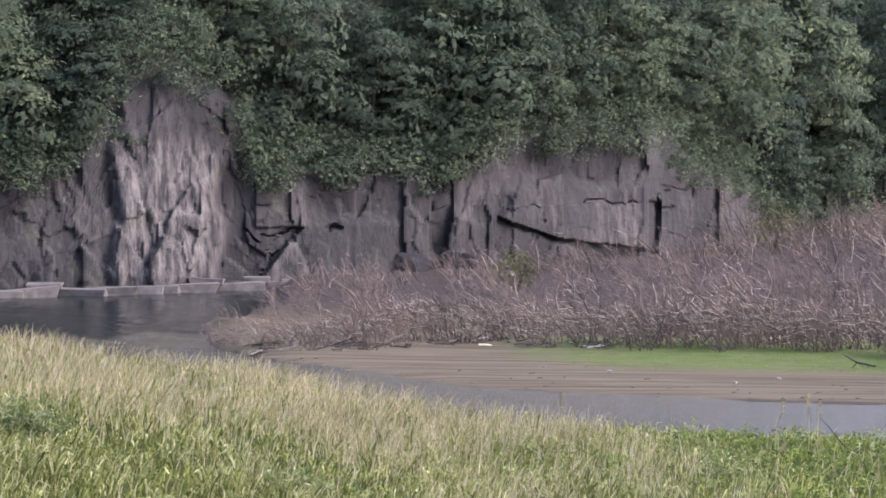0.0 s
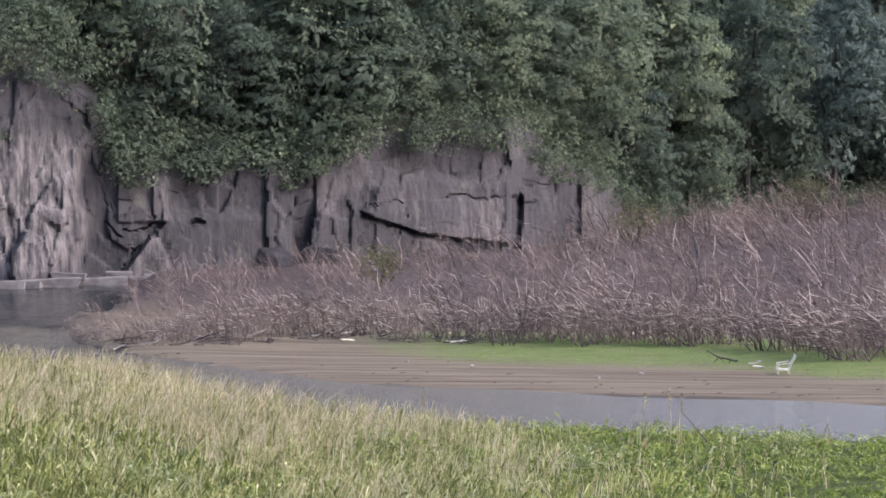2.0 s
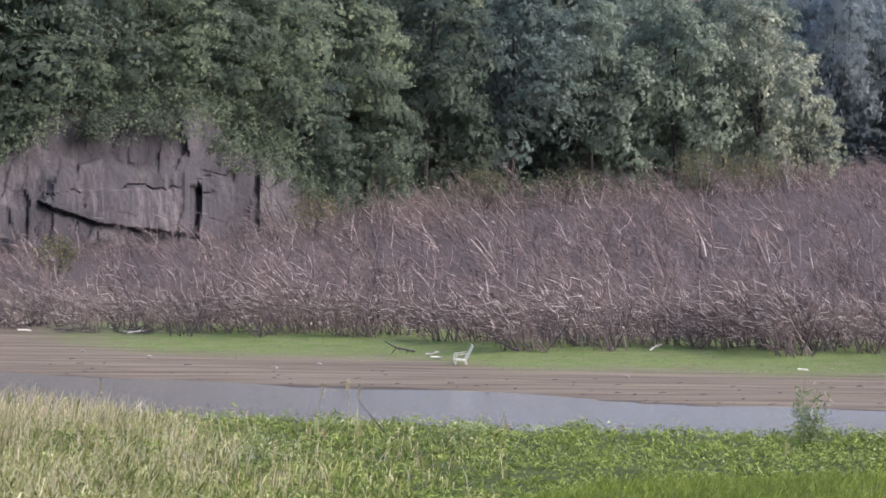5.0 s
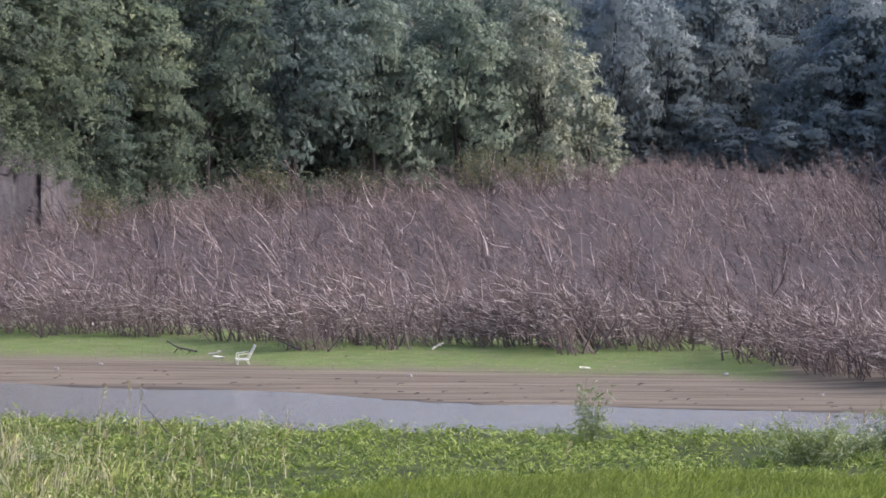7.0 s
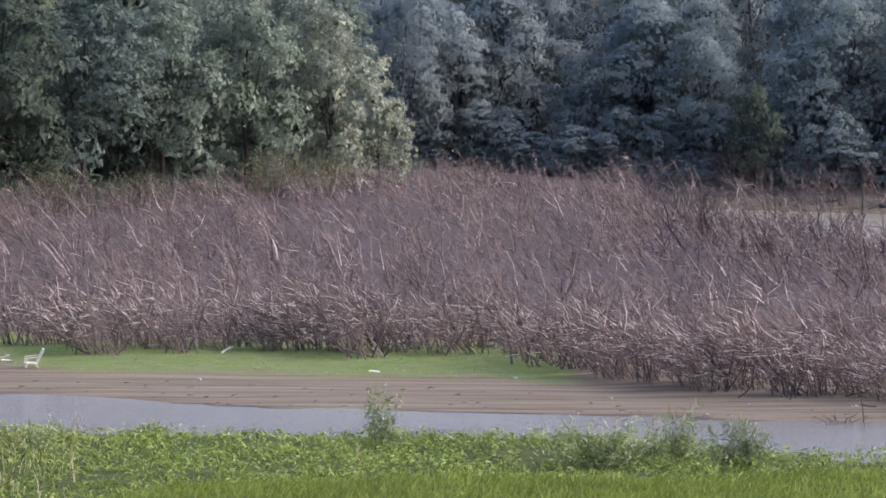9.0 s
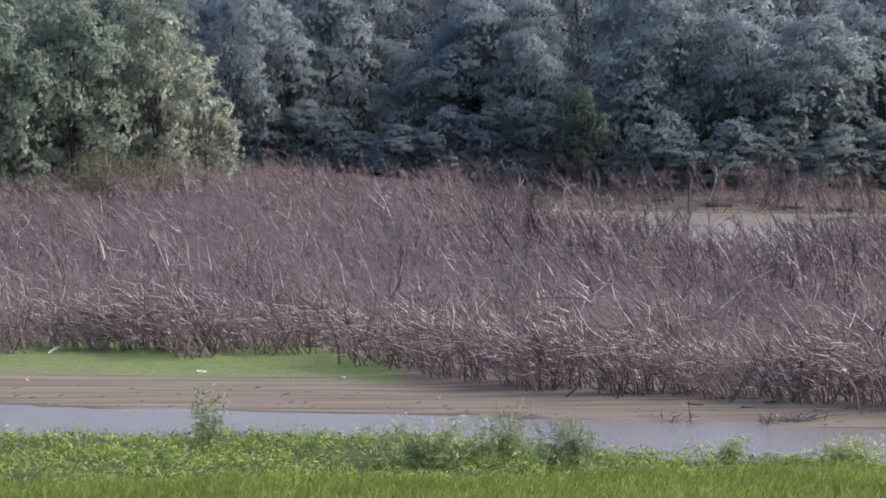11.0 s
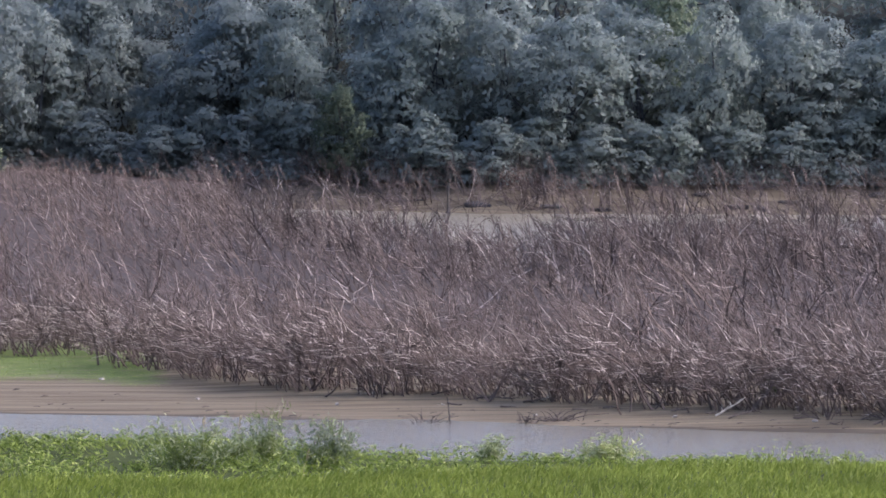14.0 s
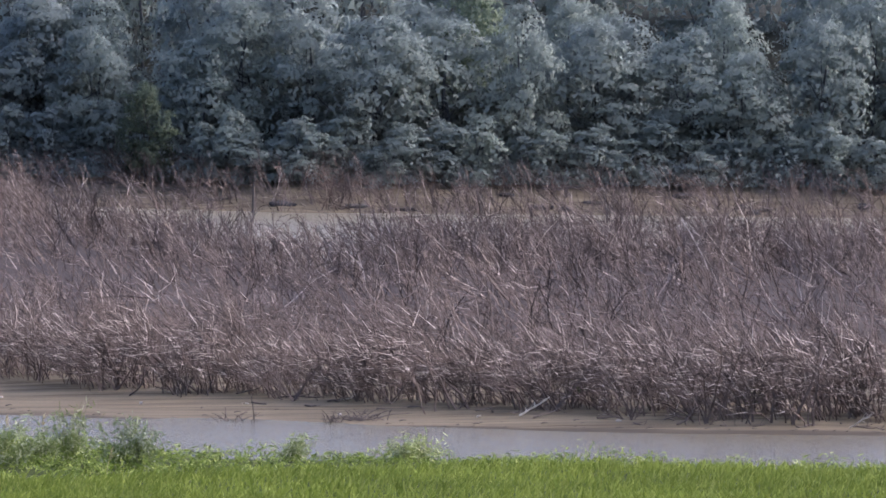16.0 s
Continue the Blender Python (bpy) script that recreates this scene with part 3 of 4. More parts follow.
def build_thicket():
    kinds = [[mesh_of("stem", *vf, M_SHADED_STEM) for vf in shrub_stems(20 + k, 7, 5, 4, sweep=0.7 + 0.13 * k, thick=1.15, bare=0.42)] for k in range(8)]
    r = np.random.default_rng(11)
    x, y = np.meshgrid(np.arange(-66, 112, 1.45), np.arange(150, 396, 1.7))
    x, y = (x + r.uniform(-0.7, 0.7, x.shape)).ravel(), (y + r.uniform(-0.8, 0.8, y.shape)).ravel()
    d, az = np.hypot(x, y), np.degrees(np.arctan2(x, y))
    front = FRONT(az) + 1.4 * np.sin(az * 5.3) + 0.9 * np.sin(az * 13.1)
    ok = (d > front + 0.6) & (d < BACK(az)) & (az > -13.4) & (az < 17.2)
    behind = d - front
    ok &= r.random(len(x)) < np.where(behind < 3, 0.0, 1.0) * np.where(behind < 12, 0.7, np.where(behind < 50, 0.33, np.where(behind < 100, 0.22, 0.17)) + 0.35 * (BACK(az) - d < 9) * (behind > 20))
    x, y, az, d, behind = x[ok], y[ok], az[ok], d[ok], behind[ok]
    # the front rows stand close together along the edge
    a0 = np.linspace(-13.3, 17.0, 290) + r.uniform(-0.05, 0.05, 290)
    rim = np.abs(r.normal(0, 1.3, 290)) + 0.2
    d0 = FRONT(a0) + 1.4 * np.sin(a0 * 5.3) + 0.9 * np.sin(a0 * 13.1) + rim
    az, d, behind = np.concatenate([a0, az]), np.concatenate([d0, d]), np.concatenate([0.001 * rim, behind])
    x, y = polar(az, d)[:, 0], polar(az, d)[:, 1]
    z = land(az, d)
    order = np.argsort(behind)
    size = r.uniform(0.72, 1.2, len(x)) * (0.68 + 0.32 * smooth(-9.5, -5.5, az) - 0.28 * smooth(-10.8, -13.0, az)) * (0.92 + 0.12 * np.sin(x * 0.4) * np.cos(y * 0.3) + 0.13 * np.sin(x * 0.17 + 1) * np.sin(y * 0.13))
    size *= np.where(r.random(len(x)) < 0.07, 1.35, 1.0) * np.where(az > 6, 1.06, 1.0)
    size *= 1 - 0.12 * smooth(-55, -15, d - BACK(az)) * smooth(4.5, 5.5, az) * (1 - smooth(8.6, 9.6, az))
    turn = r.normal(0, 24, len(x))
    for n, i in enumerate(order[:290]):
        e = tagged(new("dead_shrub"), "leafless grey-brown dead shrub leaning over on the mud", "shrub", "dead shrubs of the thicket")
        for me in kinds[n % len(kinds)]:
            new("stem", me).parent = e
        e.matrix_world = pose(x[i], y[i], z[i], 0, 0, turn[i]) @ Matrix.Scale(size[i], 4)
    sets = []
    for stems, kids, twigs, thick, joints in ((6, 4, 3, 1.1, 4), (5, 4, 2, 1.15, 3)):
        made = []
        for k in range(10):
            b = Bag()
            for vf in shrub_stems(60 + 20 * len(sets) + k, stems, kids, twigs, thick=thick, joints=joints, sweep=0.6 + 0.13 * k):
                b.add(*vf)
            made.append(b.done())
        sets.append(made)
    bag = Bag()

    def spread(at, k, size, turn, far=False):
        v, f = sets[int(far)][k]
        c, s = np.cos(np.radians(turn)) * size, np.sin(np.radians(turn)) * size
        bag.add(np.stack([v[:, 0] * c - v[:, 1] * s + at[0], v[:, 0] * s + v[:, 1] * c + at[1], v[:, 2] * size + at[2]], -1), f)

    for n, i in enumerate(order[290:]):
        spread((x[i], y[i], z[i]), n % 10, size[i], turn[i], behind[i] > 45)
    # tall thin shrubs standing out of the rest, in the shallows and on the far shore
    for n in range(640):
        a = r.uniform(4.3, 17)
        u = r.random()
        d = FOOT(a) + r.uniform(-1, 17) if u < 0.4 else BACK(a) - abs(r.normal(0, 18))
        spread(polar(a, d, max(float(land(a, d)), -0.5)), n % 10, r.uniform(0.9, 1.6), r.normal(0, 60), True)
    tagged(new("thicket", mesh_of("thicket", *bag.done(), M_STEM)), "dense brown thicket of leafless dead shrubs", "thicket", kind="stuff")


build_thicket()


# ---- trees ----
def tree_meshes(seed, domes=9, pads=11, leaves=86, size=1.0, even=0.4, relief=1.0):
    """Trunk with limbs, and crown, of a tree 10 m tall and about 8 m wide: domes of foliage set with leafy sprays."""
    r = np.random.default_rng(seed)
    t = Bag()
    pts = np.array([[0, 0, -0.6], [r.normal(0, 0.1), r.normal(0, 0.1), 2], [r.normal(0, 0.3), r.normal(0, 0.3), 5], [r.normal(0, 0.5), r.normal(0, 0.5), 8.2]])
    tube(t, pts, 0.19, 0.05, 7)
    turn = np.arange(domes - 1) * 2.4 + r.uniform(0, 6)
    up = np.linspace(1.5, 7.0, domes - 1) + r.uniform(-0.4, 0.4, domes - 1)
    out = 2.3 * np.sqrt(np.clip(1 - ((up - 3.6) / 5.0) ** 2, 0.1, 1)) * r.uniform(0.85, 1.1, domes - 1)
    dc = np.concatenate([np.stack([out * np.cos(turn), out * np.sin(turn), up], -1), [[r.normal(0, 0.3), r.normal(0, 0.3), 8.0]]])
    dr = r.uniform(1.5, 2.2, domes)
    dr[-1] = 1.7
    for c in dc:
        a = pts[1] + (pts[3] - pts[1]) * r.uniform(0.1, 0.7)
        tube(t, [a, (a + c) / 2 + (0, 0, -0.3), c], 0.07, 0.025, 4)
    bag, normals = Bag(), []
    middle = np.array([0, 0, 4.2])
    # inner leaves, which close the crown
    k = 2 * leaves
    w = r.normal(size=(domes, k, 3))
    w /= np.linalg.norm(w, axis=2)[..., None]
    w[..., 2] = np.where(w[..., 2] < -0.6, -w[..., 2], w[..., 2])
    inner = (dc[:, None] + w * dr[:, None, None] * (0.77 + 0.15 / relief ** 0.3 * r.uniform(-1, 1, (domes, k, 1)) + 0.10 * (1 - relief))).reshape(-1, 3)
    bag.add(*sprigs(inner, (w + r.normal(0, 0.3, w.shape)).reshape(-1, 3), size * r.uniform(0.3, 0.55, domes * k), size * r.uniform(0.22, 0.4, domes * k)))
    normals.append(np.repeat((w + (0, 0, 0.3)).reshape(-1, 3), 3, 0))
    # leafy sprays, flattened pads on the outside of the domes
    g = r.normal(size=(domes, pads, 3))
    g /= np.linalg.norm(g, axis=2)[..., None]
    g[..., 2] = np.where(g[..., 2] < -0.45, -g[..., 2], g[..., 2])
    pc = dc[:, None] + g * dr[:, None, None] * (0.95 + relief * r.uniform(-0.13, 0.16, (domes, pads, 1)))
    gap = np.linalg.norm(pc[:, :, None] - dc[None, None], axis=3) / dr
    keep = (gap > 0.72).all(2)
    pc, g = pc[keep], g[keep]
    n = len(pc)
    pr = r.uniform(0.42, 0.98, n)
    u = r.normal(size=(n, leaves, 3))
    u /= np.linalg.norm(u, axis=2)[..., None]
    u[..., 2] = np.where(u[..., 2] < -0.25, -u[..., 2], u[..., 2])
    ctr = pc[:, None] + u * pr[:, None, None] * r.uniform(0.45, 1.15, (n, leaves, 1)) * np.array([1.1, 1.1, 0.68])
    dome = (pc - middle) / np.linalg.norm(pc - middle, axis=1)[:, None]
    lie = g[:, None] * 0.6 + u * 0.7 + r.normal(0, 0.35, u.shape) + np.array([0, 0, 0.25])
    shade = (1 - even) * u + 0.5 * g[:, None] + even * 1.6 * dome[:, None] + np.array([0, 0, 0.35 * relief]) + r.normal(0, 0.22, u.shape)
    shade /= np.linalg.norm(shade, axis=2)[..., None]
    bag.add(*sprigs(ctr.reshape(-1, 3), lie.reshape(-1, 3), size * r.uniform(0.18, 0.36, n * leaves), size * r.uniform(0.14, 0.24, n * leaves)))
    normals.append(np.repeat(shade.reshape(-1, 3), 3, 0))
    return t.done(), bag.done(), np.concatenate(normals)


TREES = {}


def tree(kind, tone, az, d, height, width, label, turn=0.0, sink=0.0, back=False):
    """One tree with its foot on the ground."""
    mat, name = {"green": (M_LEAF, "tree"), "silver": (M_SILVER, "tree"), "blue": (M_HAZE_BLUE, "tree"), "grey": (M_GREY, "tree"), "darker": (M_HAZE_DARK, "tree")}[tone]
    if (kind, tone, back) not in TREES:
        soft = tone in ("darker", "blue")
        shape = dict(even=0.95, relief=0.35) if soft else dict(even=0.75)
        (tv, tf), (cv, cf), cn = tree_meshes(130 + kind, 7, 9, 50, 1.3, **shape) if back else tree_meshes(100 + kind, size=0.86, **shape)
        crown = mesh_of("crown", cv, cf, mat, True)
        crown.normals_split_custom_set_from_vertices(cn.astype(np.float32))
        TREES[kind, tone, back] = (mesh_of("trunk", tv, tf, M_HAZE_BARK if tone in ("darker", "blue") else M_BARK), crown)
    e = tagged(new("tree"), label, "tree", "trees of the wooded shore")
    for key, me in zip(("trunk", "crown"), TREES[kind, tone, back]):
        new(key, me).parent = e
    x, y, z = polar(az, d, float(land(az, d)) - sink)
    e.matrix_world = pose(x, y, z, 0, 0, turn) @ Matrix.Diagonal((width / 8, width / 8, height / 10, 1))
    return e


FRONT_TREES = [
    # azimuth, metres behind the hill's foot, height, width, tone
    (-16.6, 6, 13, 11, "green"), (-15.3, 5.5, 10, 9, "green"), (-12.3, 5.9, 13, 9.5, "green"), (-11.2, 5.8, 12, 9.5, "green"), (-10.0, 6, 14, 12, "green"),
    (-8.7, 6, 11, 9, "green"), (-7.9, 6, 11, 9, "green"), (-6.6, 7, 16, 13, "green"), (-5.3, 8, 17, 11, "green"), (-4.2, 8, 18, 13, "green"), (-3.0, 8, 18, 13, "grey"),
    (-1.9, 9, 18, 11, "grey"), (-0.8, 7, 18, 11, "grey"), (0.35, 5, 17.5, 11, "silver"), (-13.7, 12, 11, 9, "green"), (1.02, 2, 9, 6.5, "silver"),
    (-0.1, 18, 20, 11, "grey"), (-0.7, 30, 24, 13, "grey"), (0.25, 27, 22, 11, "grey"), (-1.6, 30, 22, 13, "grey"), 
    (-14.3, 9, 9, 8, "green"), (-13.2, 8, 10, 8, "green"), (-15.9, 12, 13, 11, "green"), (-7.3, 8, 12, 10, "green"), (-9.4, 7, 11, 9, "green"),
    (-5.7, 4, 9, 8, "green"), (-5.6, 14, 15, 12, "green"), (-6.9, 14, 14, 11, "green"), (-5.0, 4, 11, 9, "green"), (-5.4, 27, 17, 13, "green"), (-6.25, 10, 13, 10, "green"), (-6.85, 6.6, 9, 8, "green"), (-5.8, 4.8, 10, 8, "green"), (-7.5, 6.6, 8, 7, "green"), (-11.7, 6.6, 9, 8, "green"), (-10.5, 6.6, 9, 8, "green"), (-9.2, 6.8, 9, 8, "green"), (-4.2, 30, 18, 13, "green"), (-2.2, 28, 19, 13, "grey"),
]


def build_trees():
    r = np.random.default_rng(5)
    words = {"green": "dense dark green broadleaf tree on the wooded hillside", "silver": "grey-green broadleaf tree with pale wind-turned leaves",
             "darker": "tree on the far shore, its blue-green leaves paled for haze", "grey": "grey-green broadleaf tree at the end of the wooded spur", "blue": "dark green tree on the far wooded shore, tinted pale blue for haze"}
    for n, (az, b, h, w, tone) in enumerate(FRONT_TREES):
        tree(n % 6, tone, az, FOOT(az) + b, h, w, words[tone], r.uniform(0, 360), 0.8)
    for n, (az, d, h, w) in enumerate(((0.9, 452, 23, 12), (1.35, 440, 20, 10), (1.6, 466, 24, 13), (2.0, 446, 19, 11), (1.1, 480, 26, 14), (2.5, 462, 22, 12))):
        tree(n, "darker", az, d, h, w, words["darker"], r.uniform(0, 360), 1.0)
    # low trees added to lift the dark foot of the far wood
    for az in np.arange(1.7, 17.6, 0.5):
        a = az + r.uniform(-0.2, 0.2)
        tone = "darker" if a < 5.0 else "blue"
        tree(r.integers(6), tone, a, FOOT(max(a, 2.2)) + r.uniform(14, 18), r.uniform(4.5, 8.5), r.uniform(5, 8), "low dark green tree at the foot of the far wood, tinted bluish for haze", r.uniform(0, 360), 0.5, True)
    tree(2, "green", 6.12, FOOT(6.12) + 13, 11, 6.5, "small fresh green broadleaf tree on the far shore", 40, 0.5)
    for row, (back, step) in enumerate(((15, 1.7), (26, 1.9), (40, 2.3), (60, 2.4))):
        for az in np.arange(-17.5, -0.9, step):
            a, b = az + r.uniform(-0.5, 0.5), back + r.uniform(-4, 4)
            tree(r.integers(6), "grey" if a > -3.4 else "green", a, FOOT(min(a, 0.3)) + b, r.uniform(12, 17) + back * 0.06, r.uniform(10, 14), words["green"], r.uniform(0, 360), 1.0, row > 0)
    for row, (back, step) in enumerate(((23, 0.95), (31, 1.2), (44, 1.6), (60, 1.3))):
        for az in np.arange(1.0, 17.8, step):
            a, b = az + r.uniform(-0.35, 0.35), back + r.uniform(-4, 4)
            tone = "darker" if a < 5.0 else "grey" if a > 7.2 and row < 2 and r.random() < 0.3 else "blue"
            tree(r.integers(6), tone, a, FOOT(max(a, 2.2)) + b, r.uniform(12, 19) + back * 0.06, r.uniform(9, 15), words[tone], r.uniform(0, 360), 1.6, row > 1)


build_trees()


def build_undergrowth():
    """Low leafy bushes that cover the ground under the trees."""
    a = np.concatenate([rng.uniform(-17.5, 1.2, 500), rng.uniform(0.9, 17.5, 700)])
    d = FOOT(a) + np.where(a < 1.2, 4.5 + 36 * rng.random(len(a)) ** 1.5, 15 + rng.uniform(0, 1, len(a)) ** 2.4 * 42)
    hi = np.concatenate([rng.uniform(-17.5, 1, 160), rng.uniform(1, 17.5, 240)])
    a, d = np.concatenate([a, hi]), np.concatenate([d, FOOT(hi) + np.where(hi < 1, rng.uniform(30, 75, 400), rng.uniform(48, 105, 400))])
    z = land(a, d)
    h = rng.uniform(-17.5, -5.2, 1300)
    lush = 0.5 + 0.5 * np.sin(h * 4.1) * np.sin(h * 1.7 + 0.6)
    lush = np.maximum(np.maximum(lush, smooth(-7.5, -6.9, h)), 0.75 * smooth(-9.9, -9.4, h) * np.abs(np.sin(h * 3.1)))
    keep = rng.random(1300) < np.where((h > -14.4) & (h < -13.1), 0.6, np.where((h > -9) & (h < -7), 0.9, 0.98)) * (0.45 + 0.55 * lush)
    h = h[keep]
    up = 1.28 - (0.28 + 0.28 * lush[keep]) * rng.random(len(h)) ** 1.5
    a, d = np.concatenate([a, h]), np.concatenate([d, FOOT(h) - 0.6 + 2.2 * np.maximum(up, 0.6) + 7 * np.maximum(up - 1.0, 0)])
    z = np.concatenate([z, CLIFF(h) * up])
    c = polar(a, d, z + 0.3)
    k = 62
    u = rng.normal(size=(len(a), k, 3))
    u /= np.linalg.norm(u, axis=2)[..., None]
    u[..., 2] = np.abs(u[..., 2])
    rad = rng.uniform(0.7, 2.0, len(a))[:, None, None]
    # far bushes enlarged to brighten the foot of the wood
    rad[500:1200] *= 2.1
    rad[-len(h):] *= 0.95
    rad[-len(h) - len(hi):-len(h)] *= 2.0
    ctr = c[:, None] + u * rad * rng.uniform(0.3, 1.05, (len(a), k, 1))
    leaf = np.repeat(np.clip(rad.ravel() / 1.5, 0.8, 1.8), k)
    v, f = sprigs(ctr.reshape(-1, 3), (u + rng.normal(0, 0.4, u.shape) + (0, 0, 0.3)).reshape(-1, 3), leaf * rng.uniform(0.18, 0.34, len(leaf)), leaf * rng.uniform(0.12, 0.22, len(leaf)))
    shade = u + rng.normal(0, 0.2, u.shape) + (0, 0, 0.3)
    shade = np.repeat((shade / np.linalg.norm(shade, axis=2)[..., None]).reshape(-1, 3), 3, 0)
    # the far bushes take the leaf colour with haze in it
    for far, mat, label in ((False, M_LEAF, "dark green undergrowth and creepers below the trees"), (True, M_HAZE_DARK, "green undergrowth on the far shore, tinted bluish for haze")):
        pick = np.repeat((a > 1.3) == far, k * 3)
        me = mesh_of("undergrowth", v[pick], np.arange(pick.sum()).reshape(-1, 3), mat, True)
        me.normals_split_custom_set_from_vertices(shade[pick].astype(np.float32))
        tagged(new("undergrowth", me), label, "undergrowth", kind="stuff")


build_undergrowth()


# ---- grass and weeds ----
def scatter(n, az0, az1, d0, d1):
    a = rng.uniform(az0, az1, n)
    d = np.sqrt(rng.uniform(d0 ** 2, d1 ** 2, n))
    return a, d


def build_grass():
    # tall half-dry grass on the higher bank, straw towards the water and greener close by
    for name, mat, count, dry in (("tall_grass", M_STRAW, 85000, True), ("leafy_grass", M_REED, 62000, False)):
        a, d = scatter(count, -17.5, -3.0, 86, 157)
        p = polar(a, d)
        patch = 0.5 + 0.5 * np.clip(wobble(p[:, 0] * 0.9, p[:, 1] * 0.5) + 0.3 * wobble(p[:, 0] * 3, p[:, 1] * 2), -1, 1)
        dryness = np.clip(smooth(106, 138, d) * 0.75 + 0.8 * (patch - 0.45), 0.06, 0.9)
        keep = rng.random(len(a)) < (dryness if dry else 1.05 - dryness) * (smooth(-4.5, -11, a) * 0.92 + 0.08 if dry else smooth(-3.0, -9.5, a) * 0.75 + 0.25)
        keep &= d < 144 + 12 * smooth(-9, -14, a)
        a, d, patch = a[keep], d[keep], patch[keep]
        foot = polar(a, d, land(a, d) - 0.05)
        low = 0.72 + 0.28 * smooth(-6, -12, a)
        if dry:
            h = rng.uniform(0.6, 1.35, len(a)) * (0.7 + 0.45 * patch) * low
            lean = np.stack([rng.normal(0.10, 0.26, len(a)), rng.normal(0, 0.2, len(a)), 0 * a], -1) * h[:, None]
            v, f = blades(foot, h, rng.uniform(0.010, 0.032, len(a)), lean)
        else:
            a, d, patch, foot, low = (q[:7200] for q in (a, d, patch, foot, low))
            h = rng.uniform(0.35, 1.0, len(a)) * (0.45 + 0.85 * patch) * low
            v, f = tufts(foot, h, 6, 0.062)
        tagged(new(name, mesh_of(name, v, f, mat)), "tall straw-coloured half-dry grass on the bank" if dry else "green arching leafy grass on the bank", "grass", kind="stuff")
    # broad-leaved weeds by the water
    a, d = scatter(6400, -13, 17.5, 100, 146)
    keep = (rng.random(len(a)) < smooth(-13, -6, a)) & (land(a, d) > -0.1)
    a, d = a[keep], d[keep]
    foot = polar(a, d, land(a, d) - 0.05)
    hump = np.clip(0.42 + 0.2 * wobble(foot[:, 0] * 1.7, foot[:, 1] * 1.7), 0.15, 0.7) * rng.uniform(0.55, 1.25, len(a))
    k = 21
    u = rng.normal(size=(len(a), k, 3))
    u /= np.linalg.norm(u, axis=2)[..., None]
    u[..., 2] = np.abs(u[..., 2])
    wide = rng.uniform(0.3, 0.75, len(a))
    leaf = foot[:, None] + u * np.stack([wide, wide, hump], -1)[:, None] * rng.uniform(0.6, 1.15, (len(a), k, 1))
    nor = u * 0.8 + rng.normal(0, 0.5, u.shape) + np.array([0.15, -0.2, 0.4])
    v, f = cards(leaf.reshape(-1, 3), nor.reshape(-1, 3), rng.uniform(0.13, 0.34, len(a) * k), rng.uniform(0.04, 0.075, len(a) * k))
    tagged(new("weeds", mesh_of("weeds", v, f, M_WEED)), "low broad-leaved green weeds along the water's edge", "weeds", kind="stuff")
    # fine green grass on the slope close by
    a, d = scatter(34000, -4, 17.5, 87, 102)
    foot = polar(a, d, land(a, d) - 0.03)
    h = rng.uniform(0.18, 0.4, len(a))
    lean = np.stack([rng.normal(0.05, 0.12, len(a)), rng.normal(0, 0.12, len(a)), 0 * a], -1)
    v, f = blades(foot, h, rng.uniform(0.03, 0.05, len(a)), lean)
    tagged(new("green_grass", mesh_of("green_grass", v, f, M_GRASS)), "fresh green meadow grass on the slope", "grass", kind="stuff")
    # short turf on the mud bar
    a, d = scatter(60000, -9, 4, 172, 206)
    s, fr = SHORE(a), FRONT(a)
    keep = rng.random(len(a)) < smooth(s + 0.44 * (fr - s), s + 0.78 * (fr - s), d) * (1 - smooth(fr + 1, fr + 5, d)) * smooth(-9, -6.5, a) * (1 - smooth(3.2, 4, a))
    a, d = a[keep], d[keep]
    foot = polar(a, d, land(a, d) - 0.02)
    lean = rng.normal(0, 0.05, foot.shape) * np.array([1, 1, 0])
    v, f = blades(foot, rng.uniform(0.02, 0.06, len(a)), rng.uniform(0.025, 0.045, len(a)), lean)
    tagged(new("turf", mesh_of("turf", v, f, M_TURF)), "short bright green turf on the mud bar", "grass", kind="stuff")


build_grass()


# ---- small things ----
def plain(name, col, rough=0.7, vary=0.25, scale=6.0):
    m, t, b = material(name, rough)
    lo, hi = tuple(c * (1 - vary) for c in col), tuple(min(1, c * (1 + vary)) for c in col)
    t.links.new(ramp(t, noise_at(t, scale, 5), (0.3, lo), (0.7, hi)), b.inputs["Base Color"])
    bump(t, b, noise_at(t, scale * 4, 4), 0.3, 0.02)
    return m


M_PLASTIC = plain("old_white_plastic", (0.60, 0.57, 0.44), 0.5, 0.2)
M_DRIFT = plain("driftwood", (0.078, 0.062, 0.054), 0.9, 0.5)
M_BONE = plain("bleached_wood", (0.42, 0.38, 0.32), 0.85, 0.3)
M_DARK = plain("wet_dark_wood", (0.045, 0.038, 0.036), 0.8, 0.4)
M_LEDGE = plain("ledge_stone", (0.125, 0.113, 0.106), 0.9, 0.4, 1.5)
M_STONE = plain("pale_stone", (0.32, 0.29, 0.25), 0.9, 0.3)


def part(name, bm, mat, parent, label=""):
    me = bpy.data.meshes.new(name)
    bm.to_mesh(me)
    bm.free()
    me.materials.append(mat)
    ob = new(name, me)
    ob.parent = parent
    return tagged(ob, label)


def slab_mesh(size, at=(0, 0, 0), turn=(0, 0, 0), bevel=0.015):
    bm = bmesh.new()
    bmesh.ops.create_cube(bm, size=1)
    bmesh.ops.scale(bm, vec=size, verts=bm.verts)
    bmesh.ops.bevel(bm, geom=bm.edges[:], offset=bevel, segments=2, affect="EDGES")
    bmesh.ops.transform(bm, matrix=pose(*at, *turn), verts=bm.verts)
    return bm


